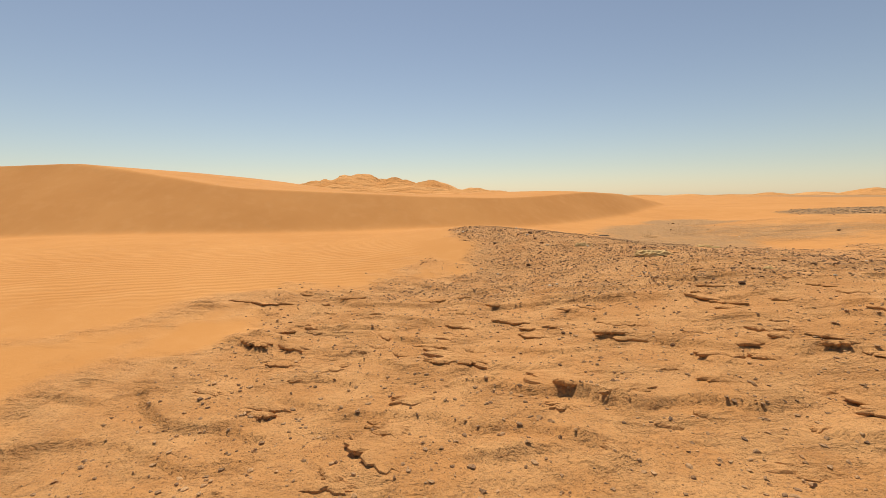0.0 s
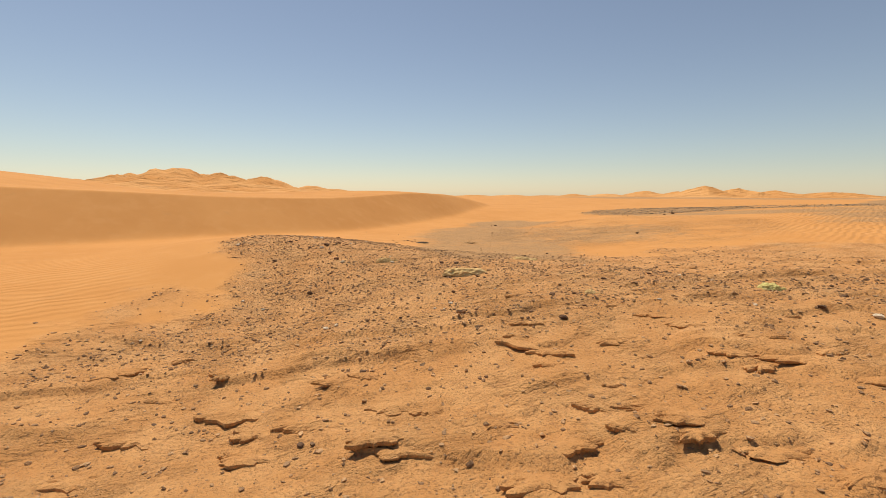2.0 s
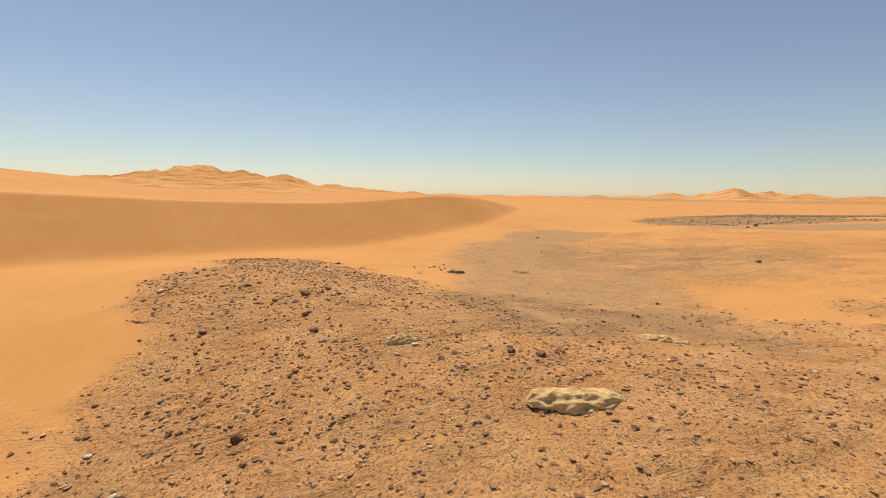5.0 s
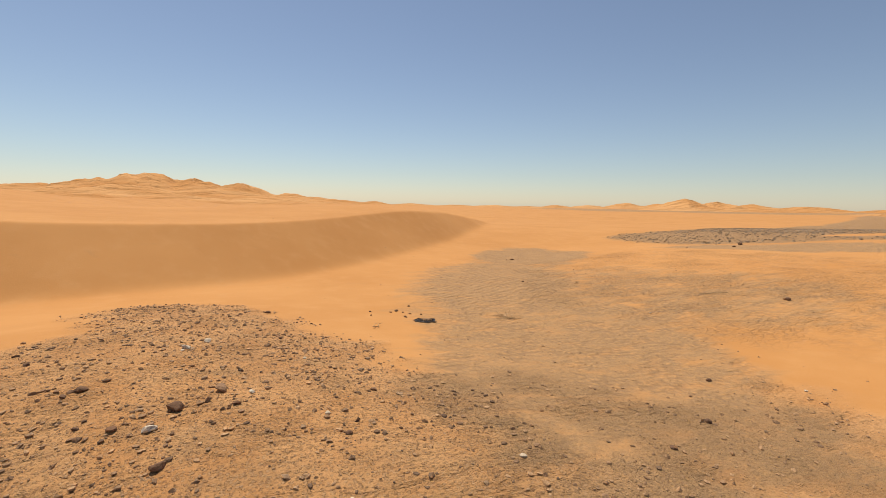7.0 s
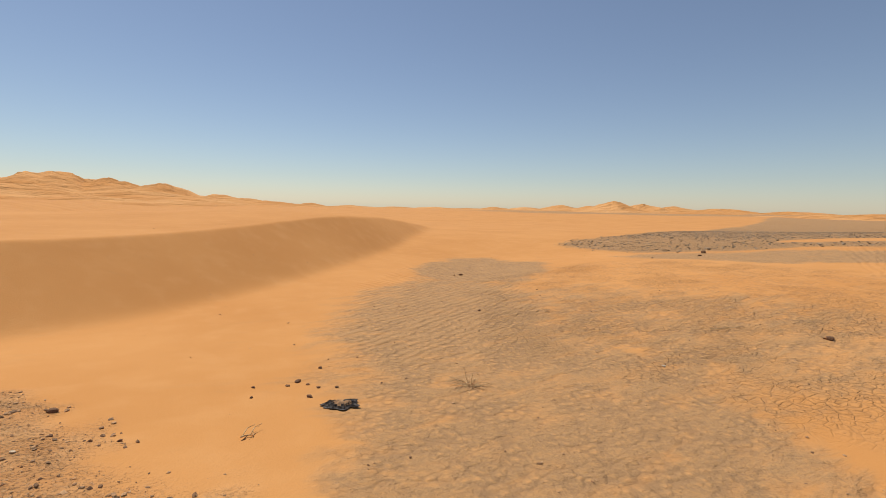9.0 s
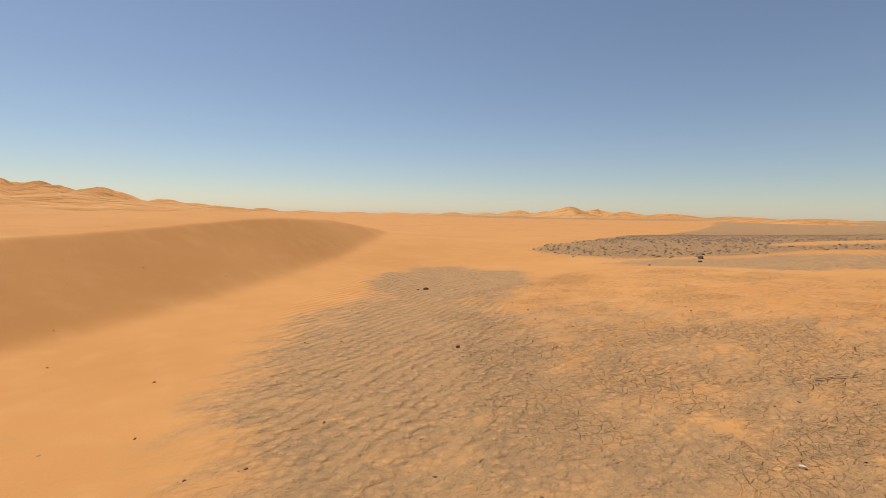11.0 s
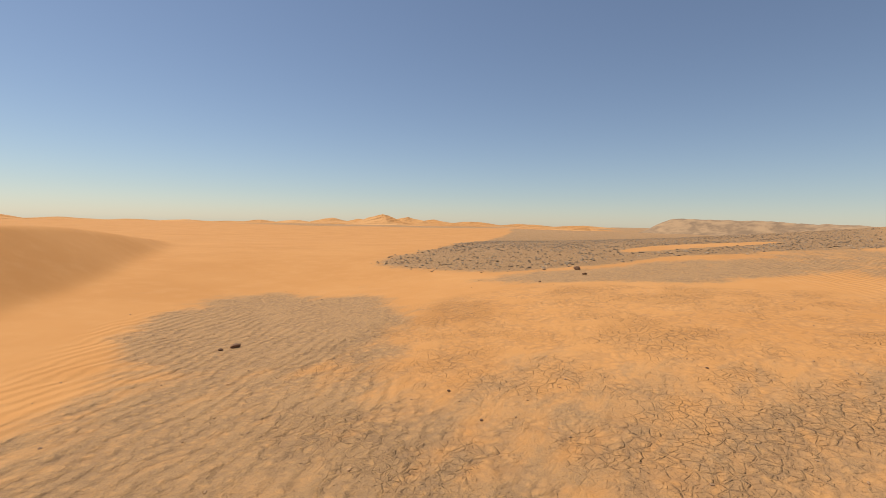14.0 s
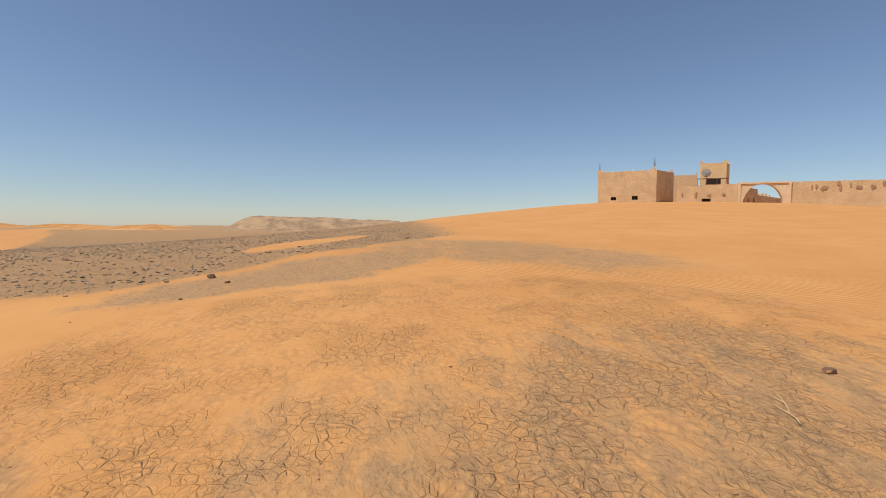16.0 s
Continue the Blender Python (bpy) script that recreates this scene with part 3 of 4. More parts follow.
def rod_bm(points, radius, sides=6):
    """A thin bent rod through the points, thinning to its end."""
    bm = bmesh.new()
    rings = []
    for i, p in enumerate(points):
        p = Vector(p)
        d = (Vector(points[min(i + 1, len(points) - 1)]) - Vector(points[max(i - 1, 0)])).normalized()
        a = d.orthogonal().normalized()
        b = d.cross(a)
        r = radius * (1 - 0.5 * i / len(points))
        rings.append([bm.verts.new(p + (a * math.cos(2 * math.pi * k / sides) + b * math.sin(2 * math.pi * k / sides)) * r) for k in range(sides)])
    for r0, r1 in zip(rings[:-1], rings[1:]):
        for k in range(sides):
            bm.faces.new((r0[k], r0[(k + 1) % sides], r1[(k + 1) % sides], r1[k]))
    bm.faces.new(rings[-1]), bm.faces.new(rings[0][::-1])
    return bm


def merge(bms):
    out = bmesh.new()
    for b in bms:
        me = bpy.data.meshes.new("tmp")
        b.to_mesh(me)
        b.free()
        out.from_mesh(me)
        bpy.data.meshes.remove(me)
    return out


def ruin():
    rng = random.Random(8)
    wob = lambda x, s: 0.10 * float(fbm(np.array([x * 0.8]), np.array([s]), 4, 5))
    # corner house: walls, roof, parapet and two small windows
    house = tagged(new("mud_house"), "flat-roofed two-storey mud-brick house half buried in sand", "house")
    house.matrix_basis = RUIN.copy()
    front = wall_with_holes(-3.5, 3.58, 2.0, lambda x: 8.75 + 0.012 * x + 0.5 * wob(x, 1.3), 65.0, 0.45, [(-1.85, -1.2, 5.02, 5.44, False), (0.72, 1.42, 5.06, 5.55, False)])
    part("front_wall", front, M_WALL, house)
    part("side_wall", prism_bm([(3.60, 65.02), (5.9, 69.2), (5.45, 69.45), (3.18, 65.47)], 2.0, 8.80, 0.0), M_WALL, house)
    part("rear_wall", prism_bm([(5.42, 69.48), (-1.4, 70.2), (-1.4, 69.8), (5.2, 69.1)], 2.0, 8.6), M_WALL, house)
    part("far_side_wall", prism_bm([(-3.48, 65.47), (-3.02, 65.47), (-1.0, 69.78), (-1.45, 69.78)], 2.0, 8.6), M_WALL, house)
    part("roof", prism_bm([(-3.0, 65.47), (3.2, 65.47), (5.2, 69.0), (-1.0, 69.7)], 8.0, 8.2), M_WALL, house)
    for x, y, h in ((-3.35, 65.2, 9.05), (3.35, 65.25, 9.2), (5.55, 69.1, 9.15), (2.9, 65.2, 8.98)):
        bm = box(bmesh.new(), x - 0.17, y - 0.17, 8.55, x + 0.17, y + 0.17, h)
        part("corner_post", bm, M_WALL, house)
    for x, y, h in ((-3.38, 65.2, 9.95), (-3.28, 65.28, 9.75), (3.22, 65.2, 10.45), (3.42, 65.3, 10.4), (3.3, 65.35, 10.2)):
        part("rebar", rod_bm([(x, y, 8.8), (x + 0.01, y, 9.5), (x + rng.uniform(-.04, .04), y, h)], 0.022), M_STEEL, house)
    # a near-black panel in each window hole paints the shade of the room
    for x0, x1, z0, z1 in ((-1.85, -1.2, 5.02, 5.44), (0.72, 1.42, 5.06, 5.55)):
        w = part("window", box(bmesh.new(), x0 + 0.002, 65.30, z0 + 0.002, x1 - 0.002, 65.36, z1 - 0.002), M_RECESS_SHADE, house)
        part("bar", box(bmesh.new(), (x0 + x1) / 2 - 0.02, 65.24, z0 + 0.002, (x0 + x1) / 2 + 0.02, 65.29, z1 - 0.002), M_STEEL, w)
    for k in range(9):
        x = -2.9 + k * 0.62 + rng.uniform(-.2, .2)
        bm = rock_bm(60 + k, 0.7, 1)
        bmesh.ops.scale(bm, vec=(0.35, 0.25, rng.uniform(.2, .5)), verts=bm.verts)
        bmesh.ops.translate(bm, vec=(x, 65.22, 8.74 + 0.04), verts=bm.verts)
        part("rubble", bm, M_WALL_PALE, house)

    # yard wall with a slot window and the great arch
    yard = tagged(new("yard_wall"), "weathered mud-brick yard wall with a wide arched gateway", "wall")
    yard.matrix_basis = RUIN.copy()

    def top(x):
        return 6.72 + 0.012 * (x - 6) + 1.1 * wob(x, 4.7)
    part("wall_body", wall_with_holes(5.95, 12.55, 2.0, top, 65.3, 0.5, [(8.75, 9.75, 4.72, 5.1, False)]), M_WALL, yard)
    # near-black panel: the slot's inner shade as colour
    part("slot_window", box(bmesh.new(), 8.752, 65.62, 4.722, 9.748, 65.70, 5.098), M_RECESS_SHADE, yard)
    gate = part("gateway", wall_with_holes(12.56, 18.0, 2.0, lambda x: 6.98 + 0.3 * wob(x, 8.1), 65.22, 0.62, [(13.05, 17.2, 4.0, 6.72, True)]), M_WALL_PALE, yard, "pale plastered arch surround")
    part("lintel_band", box(bmesh.new(), 12.6, 65.12, 6.78, 17.96, 65.215, 6.92), M_WALL_PALE, gate)
    part("pilaster", box(bmesh.new(), 12.6, 65.12, 2.5, 12.85, 65.215, 6.775), M_WALL_PALE, gate)
    part("pilaster", box(bmesh.new(), 17.6, 65.12, 2.5, 17.9, 65.215, 6.775), M_WALL_PALE, gate)
    part("wall_body", wall_with_holes(18.01, 44.0, 2.0, lambda x: 6.92 + 0.9 * wob(x, 9.9), 65.3, 0.5, []), M_WALL, yard)
    for k in range(16):    # patches where the plaster has broken off
        x = 19.6 + k * 0.62 + rng.uniform(-.3, .3) if k < 12 else 6.6 + (k - 12) * 1.5
        bm = rock_bm(90 + k, 1.0, 2)
        bmesh.ops.scale(bm, vec=(rng.uniform(.15, .7), 0.10, rng.uniform(.3, 1.0)), verts=bm.verts)
        bmesh.ops.translate(bm, vec=(x, 65.29, rng.uniform(6.0, 6.6) if k < 12 else rng.uniform(5.4, 6.3)), verts=bm.verts)
        part("broken_plaster", bm, M_BROKEN, yard, "rough brown broken plaster")

    # behind the wall: low room, square tower, roof shelter with a dish
    room = tagged(new("low_room"), "plain flat-roofed mud room behind the yard wall", "house")
    room.matrix_basis = RUIN.copy()
    part("wall", prism_bm([(6.0, 72), (9.0, 72), (9.0, 75.5), (6.0, 75.5)], 2.0, 8.72, 0.01), M_WALL, room)
    part("post", box(bmesh.new(), 8.85, 71.7, 3.0, 9.0, 71.98, 9.0), M_WALL, room)
    tower = tagged(new("square_tower"), "square ochre rooftop tower with raised corners", "tower")
    tower.matrix_basis = RUIN.copy()
    part("wall", prism_bm([(9.75, 75), (13.0, 75), (13.9, 78), (10.4, 78.4)], 2.0, 10.6, 0.0), M_WALL_TOWER, tower)
    for x, y in ((9.9, 75.12), (12.85, 75.15), (13.75, 77.9)):
        part("corner_horn", box(bmesh.new(), x - .14, y - .14, 10.55, x + .14, y + .14, 10.95), M_WALL_TOWER, tower)
    # no hole here: a near-black sheet on the solid wall paints an opening's shade
    part("opening_shade", box(bmesh.new(), 10.6, 74.93, 7.6, 12.3, 74.996, 8.35), M_RECESS_SHADE, tower)
    shelter = tagged(new("roof_shelter"), "small roof shelter frame of poles beside the tower", "shelter")
    shelter.matrix_basis = RUIN.copy()
    for x in (9.2, 10.3, 11.6, 12.9):
        part("pole", rod_bm([(x, 73.4, 3.5), (x + .03, 73.4, 7.4), (x, 73.42, 8.5 + rng.uniform(-.2, .1))], 0.06), M_STEEL, shelter)
    part("beam", box(bmesh.new(), 9.1, 73.35, 8.2, 13.0, 73.45, 8.3), M_STEEL, shelter)
    dish = tagged(new("satellite_dish"), "round pale grey satellite dish on a short mast", "satellite dish")
    dish.matrix_basis = RUIN @ pose(10.25, 73.0, 9.0)
    bm = bmesh.new()
    rings = []
    for i in range(6):
        r = 0.55 * i / 5
        rings.append([bm.verts.new((r * math.cos(a * math.pi / 10), 0.35 * r * r - 0.1, r * math.sin(a * math.pi / 10))) for a in range(20)] if i else [bm.verts.new((0, -0.1, 0))])
    for k in range(20):
        bm.faces.new((rings[0][0], rings[1][k], rings[1][(k + 1) % 20]))
        for i in range(1, 5):
            bm.faces.new((rings[i][k], rings[i + 1][k], rings[i + 1][(k + 1) % 20], rings[i][(k + 1) % 20]))
    bmesh.ops.solidify(bm, geom=bm.faces[:], thickness=0.02)
    part("bowl", bm, M_DISH, dish, smooth_shade=True)
    part("mast", rod_bm([(0, 0.06, 0), (0, 0.12, -0.5), (0, 0.12, -5.5)], 0.04), M_STEEL, dish)
    part("feed_arm", rod_bm([(0, -0.1, -0.5), (0, -0.35, -0.2), (0, -0.45, 0)], 0.025), M_STEEL, dish)

    # inner ruined wall seen through the arch
    inner = tagged(new("ruined_wall"), "ruined inner mud wall with jagged piers and small arches", "wall")
    inner.matrix_basis = RUIN @ pose(13.2, 67.5, 0, 0, 0, 58)

    def jag(x):
        return 5.95 + 0.6 * wob(x * 3, 2.2) - 0.02 * x + (0.75 if x < 5.6 else 0)
    part("wall_body", wall_with_holes(0, 19.0, 1.5, jag, 0.0, 0.5, [(2.2, 3.2, 4.2, 5.5, True), (4.0, 5.0, 4.2, 5.5, True)]), M_WALL, inner)
    for k in range(9):
        x = 7.2 + 1.35 * k
        part("pier", box(bmesh.new(), x - .15, 0.02, 5.0, x + .15, 0.45, 6.35 - 0.03 * x + rng.uniform(-.25, .25)), M_WALL, inner)


M_BROKEN = mud_wall_material("broken_plaster", (0.36, 0.215, 0.115), (0.42, 0.26, 0.14))
ruin()


# ---- loose stones ----
def stone(x, y, size, kind, seed, flat=0.6, stretch=1.3):
    label, m = {"dark": ("dark brown angular stone lying on the sand", M_STONE_DARK),
                "pale": ("pale cream angular stone lying on the gravel", M_STONE_PALE),
                "red": ("reddish brown lump of dried mud on the ground", M_STONE_RED)}[kind]
    bm = rock_bm(seed, flat, 2)
    bmesh.ops.scale(bm, vec=(size * stretch, size, size), verts=bm.verts)
    low = min(v.co.z for v in bm.verts)
    ob = part("stone", bm, m)
    ob.matrix_basis = pose(x, y, ground_z(x, y) - low * 0.62, random.uniform(-10, 10), random.uniform(-10, 10), random.uniform(0, 360))
    tagged(ob, label, "stone", "loose stones")
    return ob


STONES = [  # x, y, size, kind
    (3.79, 5.59, .13, "dark"), (4.0, 6.1, .09, "dark"), (4.25, 6.05, .08, "dark"), (3.62, 5.9, .06, "dark"), (3.5, 5.75, .06, "dark"), (4.15, 5.75, .07, "dark"),
    (1.67, 8.24, .13, "dark"), (1.83, 6.9, .08, "pale"), (1.72, 6.88, .08, "pale"), (3.04, 6.62, .08, "pale"), (3.2, 6.95, .09, "dark"), (2.85, 6.6, .05, "pale"), (2.92, 6.5, .05, "pale"),
    (2.95, 8.9, .09, "pale"), (2.13, 10.41, .17, "dark"), (2.02, 10.2, .12, "pale"), (2.38, 10.62, .14, "red"), (1.83, 10.25, .09, "red"), (2.12, 9.85, .12, "dark"),
    (2.24, 9.25, .11, "pale"), (2.18, 9.45, .12, "dark"), (1.24, 9.75, .10, "dark"), (1.53, 10.85, .12, "dark"), (0.64, 10.95, .12, "pale"), (2.01, 8.86, .07, "dark"), (2.05, 11.7, .12, "pale"), (2.2, 11.95, .1, "pale"),
    (2.78, 13.7, .11, "dark"), (4.92, 14.17, .07, "dark"), (4.61, 13.83, .09, "dark"), (4.5, 13.75, .06, "dark"), (4.62, 13.4, .08, "dark"), (4.91, 13.55, .06, "dark"), (4.75, 13.6, .06, "dark"), (5.35, 13.5, .04, "dark"), (4.2, 13.8, .06, "dark"), (4.15, 13.55, .05, "dark"), (4.68, 13.72, .05, "dark"),
    (10.36, 11.72, .16, "dark"), (17.98, 17.76, .30, "dark"), (17.06, 17.35, .16, "dark"), (10.18, 19.7, .16, "dark"), (10.0, 19.72, .10, "dark"),
    (8.08, 15.76, .09, "dark"), (7.04, 16.78, .05, "dark"), (10.12, 16.62, .05, "dark"), (9.76, 16.12, .05, "dark"), (6.52, 10.1, .08, "dark"), (4.96, 9.14, .07, "dark"), (5.6, 9.4, .09, "dark"), (3.62, 8.5, .13, "dark"), (3.80, 8.36, .12, "dark"),
    (5.35, 7.0, .08, "red"), (5.0, 6.5, .09, "dark"), (5.8, 6.6, .08, "dark"), (6.3, 4.4, .14, "pale"), (6.1, 4.75, .11, "dark"), (6.7, 4.9, .13, "dark"), (5.8, 5.75, .08, "dark"), (15.5, 17.8, .09, "dark"), (11.5, 14.76, .04, "dark")]
for k, (x, y, s, kind) in enumerate(STONES):
    if s > 0:
        stone(x, y, s * 0.64, kind, 200 + k)
_r = random.Random(44)
n = 0
while n < 150:     # scattered lumps, thickest where the mound carries them
    x, y = _r.uniform(-0.5, 8.5), _r.uniform(3.5, 13.5)
    if _r.random() < float(mound_mask(np.array([x]), np.array([y]))[0]) + 0.06:
        stone(x, y, _r.uniform(0.018, 0.045), _r.choice(["dark", "red", "red", "dark", "pale"]) if _r.random() < .8 else "red", 400 + n)
        n += 1


# ---- gravel, in numbers past counting ----
def gravel(name, label, material, density_of, x0, x1, y0, y1, tries, lo, hi, seed):
    rng = np.random.default_rng(seed)
    x, y = rng.uniform(x0, x1, tries), rng.uniform(y0, y1, tries)
    keep = rng.random(tries) < density_of(x, y)
    x, y = x[keep], y[keep]
    z = surface(x, y)
    bm = bmesh.new()
    bmesh.ops.create_icosphere(bm, subdivisions=1, radius=0.5)
    v0 = np.array([v.co[:] for v in bm.verts])
    f0 = np.array([[v.index for v in f.verts] for f in bm.faces])
    bm.free()
    n = len(x)
    size = lo + (hi - lo) * rng.random(n) ** 3.2
    v = v0[None] * (1 + 0.32 * rng.standard_normal((n, len(v0), 1)))
    v = v * np.stack([rng.uniform(.8, 1.5, n), rng.uniform(.7, 1.1, n), rng.uniform(.4, .8, n)], -1)[:, None]
    a = rng.uniform(0, 6.283, n)
    c, s = np.cos(a)[:, None], np.sin(a)[:, None]
    v = np.stack([v[..., 0] * c - v[..., 1] * s, v[..., 0] * s + v[..., 1] * c, v[..., 2]], -1) * size[:, None, None]
    v = v + np.stack([x, y, z + size * 0.12], -1)[:, None]
    f = f0[None] + (np.arange(n) * len(v0))[:, None, None]
    me = mesh_from(name, v.reshape(-1, 3), f.reshape(-1, 3), material)
    tagged(new(name, me), label, "gravel", kind="stuff")


gravel("gravel", "brown and grey pebbles strewn over the crusted mound", M_GRAVEL, lambda x, y: mound_mask(x, y) * (0.45 + 0.9 * fbm(x * .8, y * .8, 3, 111)) + 0.22 * crust_mask(x, y),
       -2.5, 9.5, 1.0, 15.2, 130000, 0.006, 0.038, 1)
gravel("pebbles", "dark brown angular pebbles thick on the mound", M_PEBBLE, lambda x, y: mound_mask(x, y) * (0.5 + 0.9 * fbm(x * .9, y * .9, 3, 131)) + 0.03 * crust_mask(x, y),
       -2.5, 8.5, 2.0, 15.2, 20000, 0.011, 0.043, 7)
gravel("gravel", "dark grey stones covering the flat rocky ground", M_GRAVEL_GREY, lambda x, y: rocky_mask(x, y) * (0.55 + 0.8 * fbm(x * .3, y * .3, 3, 121)) * smooth(x, 62, 18),
       16, 60, 5, 40, 110000, 0.015, 0.10, 2)
gravel("grit", "tiny dark pebbles scattered on the cracked flat", M_GRAVEL, lambda x, y: 0.5 * grey_mask(x, y) + 0.05, 3, 17, 8, 23, 7000, 0.006, 0.028, 3)


# ---- crust slabs that stand proud over dark gaps ----
def slab(x, y, length, depth, thick, turn, tilt, seed):
    rng = random.Random(seed)
    bm = bmesh.new()
    n = 40
    rim = []
    for i in range(n):
        a = 2 * math.pi * i / n
        r = 1 + 0.6 * noise.noise(Vector((math.cos(a) * 2.6, math.sin(a) * 2.6, seed))) + rng.uniform(-.2, .2)
        rim.append((math.cos(a) * r * length / 2, math.sin(a) * r * depth / 2))
    rows = []
    for k, (sc, dz) in enumerate(((0.90, -thick), (1.0, -thick * .45), (0.985, 0), (0.7, 0.012), (0.35, 0.016))):
        rows.append([bm.verts.new((px * sc, py * sc, dz + (0.012 * noise.noise(Vector((px * 5, py * 5, seed))) if k > 1 else 0))) for px, py in rim])
    for r0, r1 in zip(rows[:-1], rows[1:]):
        for i in range(n):
            bm.faces.new((r0[i], r0[(i + 1) % n], r1[(i + 1) % n], r1[i]))
    bm.faces.new(rows[-1]), bm.faces.new(rows[0][::-1])
    ob = part("crust_slab", bm, M_GROUND)
    give(ob.data, "crust", np.ones(len(ob.data.vertices)))
    give(ob.data, "gravel", np.full(len(ob.data.vertices), 0.3))
    ob.matrix_basis = pose(x, y, ground_z(x, y) + thick * 0.05, tilt * 0.8, rng.uniform(-3, 3), turn)
    tagged(ob, "broken slab of dried orange mud crust lifting from the ground", "mud slab", "crust slabs")


for k, (x, y, ln, dp, th, turn, tilt) in enumerate([
        (1.25, 3.56, .95, .42, .05, -14, -7), (.32, 4.2, .85, .40, .04, -24, -6), (-.62, 5.18, .8, .4, .04, -30, -6), (-.17, 6.62, .65, .3, .045, -8, -9), (.95, 5.38, .6, .3, .045, -22, -9),
        (.85, 6.15, .35, .2, .03, -30, -8), (-2.55, 6.35, .7, .24, .035, -10, -8), (-.35, 2.75, .55, .35, .035, -38, -8), (-1.0, 4.15, .35, .2, .04, 40, -10),
        (3.2, 5.35, .55, .26, .035, -40, -8), (3.3, 5.1, .35, .2, .03, -35, -8), (3.5, 4.1, .5, .24, .025, -10, -7), (4.9, 4.15, .6, .25, .03, -18, -8), (2.95, 2.7, .6, .3, .025, -35, -7),
        (5.6, 3.7, .6, .25, .03, -20, -7)]):
    slab(x, y, ln, dp, th * 0.75, turn, tilt, 30 + k)
_r = random.Random(71)
n = 0
while n < 110:     # thin flakes along the broken layers
    x, y = _r.uniform(-2.8, 7.0), _r.uniform(2.2, 7.2)
    if _r.random() < float(crust_mask(np.array([x]), np.array([y]))[0]) - 0.9 * float(mound_mask(np.array([x]), np.array([y]))[0]):
        ln = _r.uniform(0.12, 0.42)
        slab(x, y, ln, ln * _r.uniform(0.35, 0.6), _r.uniform(0.014, 0.030), _r.gauss(-16, 12), _r.uniform(-10, -5), 100 + n)
        n += 1


# ---- rags, bones and scraps ----
def rag(x, y, length, width, height, turn, seed, label, material, tail=0.0):
    """A crumpled cloth heap half sunk in sand, with folds along its length and a frayed tail."""
    nu, nv = 110, 40
    u, v = np.meshgrid(np.linspace(-1, 1, nu), np.linspace(0, 1, nv))
    u, v = u.ravel(), v.ravel()
    body = np.clip(1 - np.abs(u + 0.15) ** 2.6, 0, 1) ** 0.55
    body = np.maximum(body * (1 - 0.72 * smooth(u, 0.15, 0.6)), tail * smooth(u, 1.0, 0.9)) * smooth(u, -1, -0.9)
    a = v * math.pi
    fold = 0.28 * fbm(u * 4 + seed, v * 7, 4, seed) + 0.25 * np.abs(fbm(u * 3, v * 5 + seed, 2, seed + 4)) - 0.12 * np.abs(np.sin(v * 18 + 5 * fbm(u * 2.5, v * 2, 2, seed + 7)))
    r = body * (1 + fold)
    px = u * length / 2
    py = -np.cos(a) * r * width / 2 + 0.10 * length * fbm(u * 1.3 + seed, u * 0, 2, seed + 2)
    pz = np.sin(a) * r * height - 0.02
    i = (np.arange(nv - 1)[:, None] * nu + np.arange(nu - 1)[None, :]).ravel()
    me = mesh_from("rag", np.stack([px, py, pz], -1), np.stack([i, i + 1, i + nu + 1, i + nu], -1), material, True)
    ob = new("rag", me)
    ob.matrix_basis = pose(x, y, ground_z(x, y), 0, 0, turn)
    return tagged(ob, label, "cloth")


rag(3.74, 7.6, 0.84, 0.22, 0.10, -24, 3, "crumpled cream cloth rag half buried on the mound", M_CLOTH, 0.30)
rag(2.90, 9.0, 0.36, 0.11, 0.075, -8, 9, "small curled cream cloth scrap standing on the gravel", M_CLOTH, 0.6)
rag(5.0, 8.4, 0.44, 0.13, 0.06, -40, 14, "frayed off-white rag lying at the mound's edge", M_CLOTH, 0.7)
rag(4.48, 8.6, 0.16, 0.08, 0.02, -30, 19, "small flat off-white cloth scrap on the gravel", M_CLOTH, 0.8)
rag(4.42, 5.98, 0.17, 0.09, 0.05, -20, 25, "small cream rag scrap among dark stones", M_CLOTH, 0.5)
rag(6.44, 5.45, 0.34, 0.16, 0.08, -15, 29, "yellow-green wilted plant rag on the mound edge", M_GREEN, 0.35)


def plastic_scrap(x, y):
    """A torn black plastic sheet, crumpled, its middle filled with sand."""
    ob = base_at("plastic_sheet", x, y, turn=-25)
    tagged(ob, "crumpled black plastic sheet filled with sand", "plastic scrap")
    nu, nv = 48, 12
    th, r = np.meshgrid(np.linspace(0, 2 * math.pi, nu), np.linspace(0.05, 1, nv))
    th, r = th.ravel(), r.ravel()
    c, s = np.cos(th), np.sin(th)
    edge = 1 + 0.7 * fbm(c * 1.6 + 4, s * 1.6, 3, 17)
    fold = fbm(c * r * 3.6 + 2, s * r * 3.6, 3, 19)
    z = 0.012 + 0.06 * np.abs(fold) * (1.1 - r) + 0.02 * np.abs(fold)
    i = (np.arange(nv - 1)[:, None] * nu + np.arange(nu - 1)[None, :]).ravel()
    me = mesh_from("sheet", np.stack([c * r * edge * .150, s * r * edge * .105, z], -1), np.stack([i, i + 1, i + nu + 1, i + nu], -1), M_BLACK, False)
    o = new("sheet", me)
    o.parent = ob
    bm = bmesh.new()
    bmesh.ops.create_icosphere(bm, subdivisions=4, radius=1)
    for v in bm.verts:
        v.co = Vector((v.co.x * .085, v.co.y * .055, v.co.z * .022 + 0.014 + 0.022 * noise.noise(v.co * 2.6)))
    part("sand_filling", bm, M_DUSTY, ob, "dusty sand-brown crumpled filling", True)


plastic_scrap(4.82, 13.1)


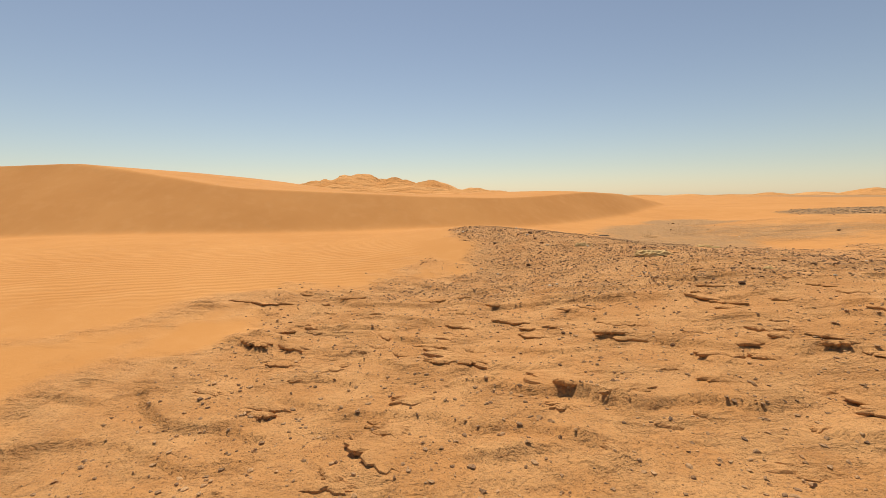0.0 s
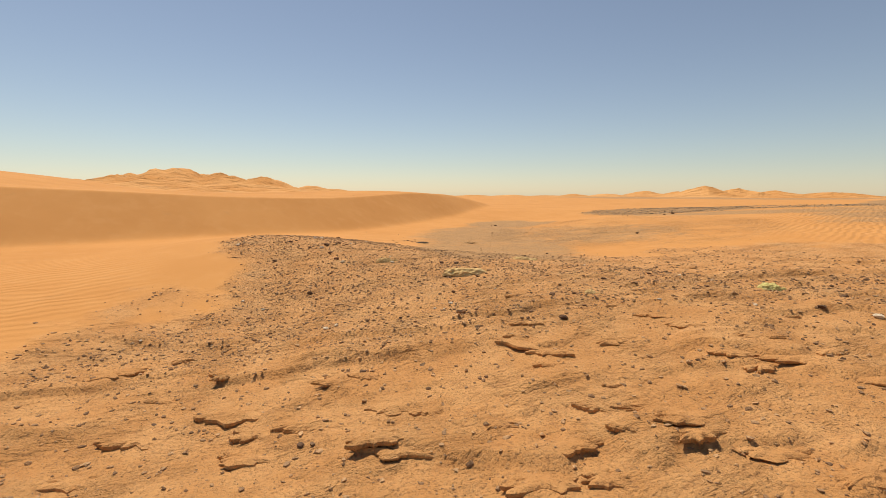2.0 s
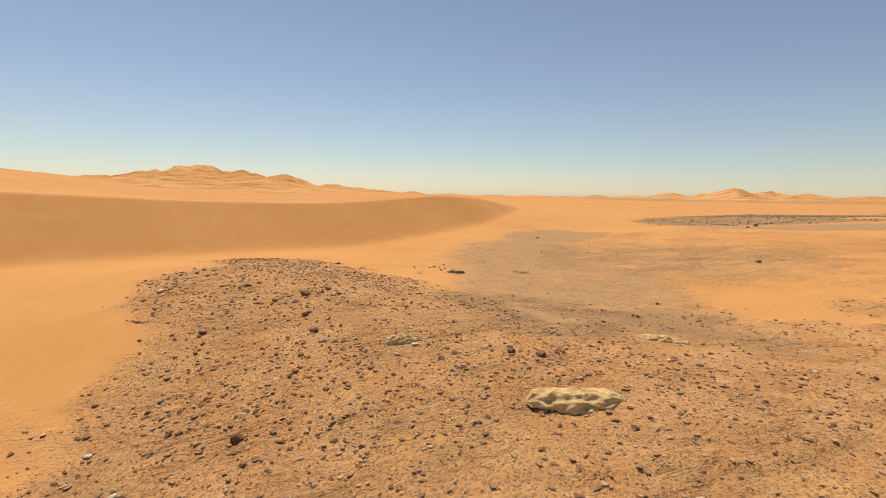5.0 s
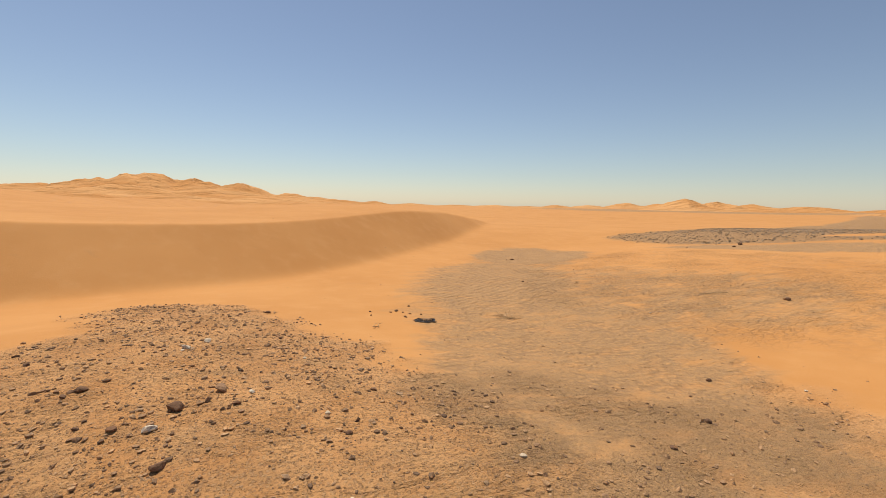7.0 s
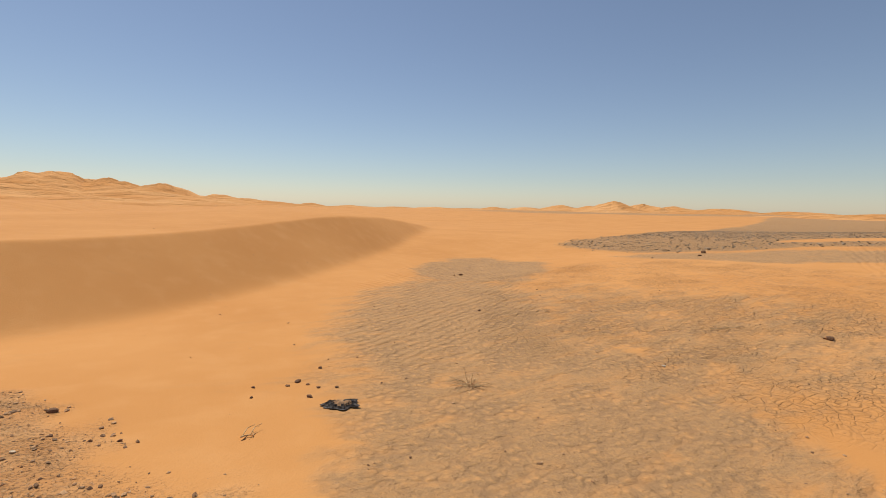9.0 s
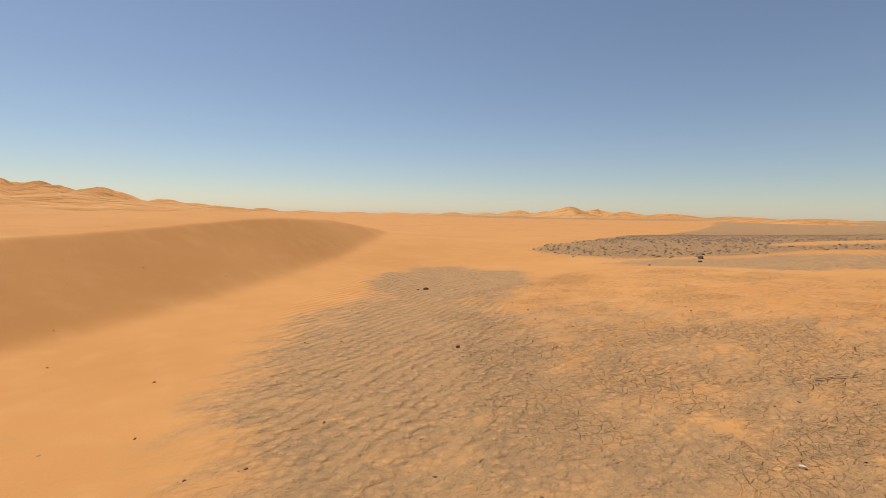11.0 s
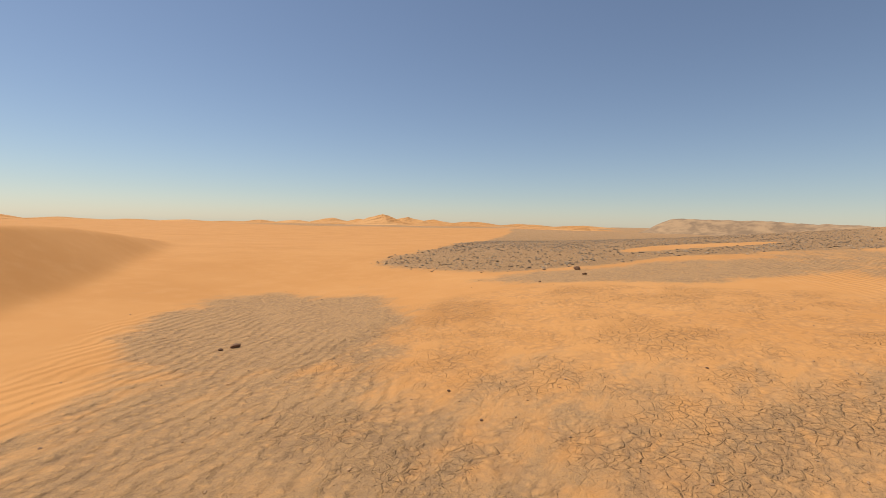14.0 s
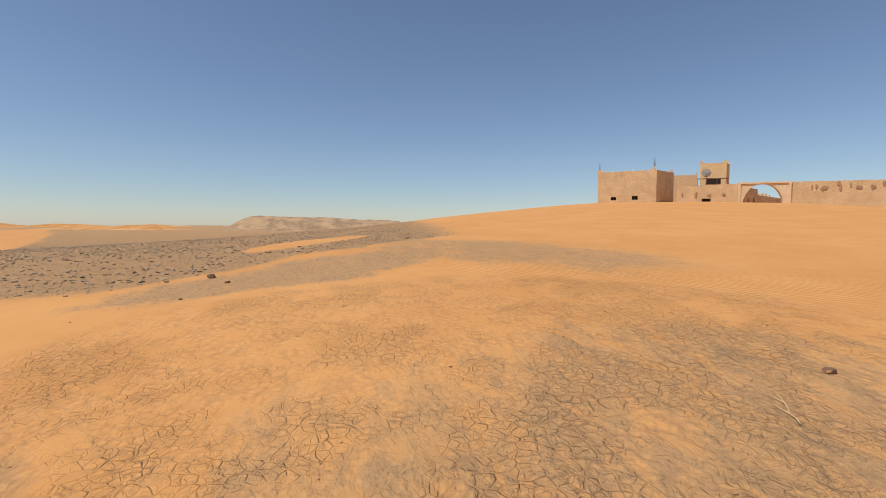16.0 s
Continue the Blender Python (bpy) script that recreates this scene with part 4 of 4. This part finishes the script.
def dry_bush(x, y):
    ob = base_at("dead_bush", x, y)
    tagged(ob, "small dead bush of dry twigs in the sand", "bush")
    rng = random.Random(3)
    for k in range(30):
        a = rng.uniform(0, 2 * math.pi)
        p = Vector((rng.uniform(-.05, .05), rng.uniform(-.05, .05), 0))
        pts, d = [p], Vector((math.cos(a), math.sin(a), rng.uniform(0, .45)))
        for i in range(5):
            d = (d + Vector((rng.uniform(-.5, .5), rng.uniform(-.5, .5), rng.uniform(-.4, .25)))).normalized()
            p = p + d * rng.uniform(.03, .055)
            p.z = max(p.z, 0.004)
            pts.append(p.copy())
        part("twig", rod_bm(pts, 0.0035, 5), M_TWIG, ob)


dry_bush(6.1, 13.07)


def twig(x, y, length, turn, seed):
    rng = random.Random(seed)
    pts = []
    c, s = math.cos(radians(turn)), math.sin(radians(turn))
    for i in range(7):
        t = (i / 6 - .5) * length
        px, py = x + c * t + rng.uniform(-.02, .02), y + s * t + rng.uniform(-.02, .02)
        pts.append((px - x, py - y, ground_z(px, py) + 0.012 + rng.uniform(0, .012)))
    bms = [rod_bm(pts, 0.006, 5)]
    for i in (2, 4):
        p = Vector(pts[i])
        bms.append(rod_bm([p, p + Vector((c * .08 - s * .05, s * .08 + c * .05, .012)), p + Vector((c * .15 - s * .06, s * .15 + c * .06, .006))], 0.004, 5))
    ob = part("twig", merge(bms), M_TWIG)
    ob.matrix_basis = pose(x, y, 0)
    tagged(ob, "thin dry straw-coloured twig on the sand", "twig")


twig(10.0, 12.7, .40, -35, 1)
twig(5.36, 6.72, .16, 120, 3)
twig(4.02, 12.75, .12, 30, 5)
twig(8.9, 15.0, .12, 10, 6)


def tin(x, y):
    """An open rusted tin pressed into the ground, with a bent wire."""
    ob = base_at("crushed_tin", x, y, turn=20)
    tagged(ob, "crushed open tin with a bent wire in the crust", "tin")
    bm = bmesh.new()
    n, rings = 20, []
    for z, r in ((-0.02, .045), (0.01, .055), (.030, .062), (.034, .064), (.030, .056), (.0, .046), (-.005, .0)):
        rings.append([bm.verts.new((0.75 * r * math.cos(2 * math.pi * k / n) * 1.25, 0.75 * r * math.sin(2 * math.pi * k / n) * (.8 + .1 * math.sin(k)), z + .006 * math.sin(k * 1.3))) for k in range(n)])
    for r0, r1 in zip(rings[:-1], rings[1:]):
        for k in range(n):
            bm.faces.new((r0[k], r0[(k + 1) % n], r1[(k + 1) % n], r1[k]))
    bmesh.ops.remove_doubles(bm, verts=bm.verts, dist=1e-4)
    part("bowl", bm, M_DUSTY, ob, smooth_shade=True)
    part("wire", rod_bm([(-.06, 0, .03), (-.075, .01, .08), (-.07, .02, .13)], .004, 5), M_STONE_PALE, ob)


tin(3.02, 6.27)
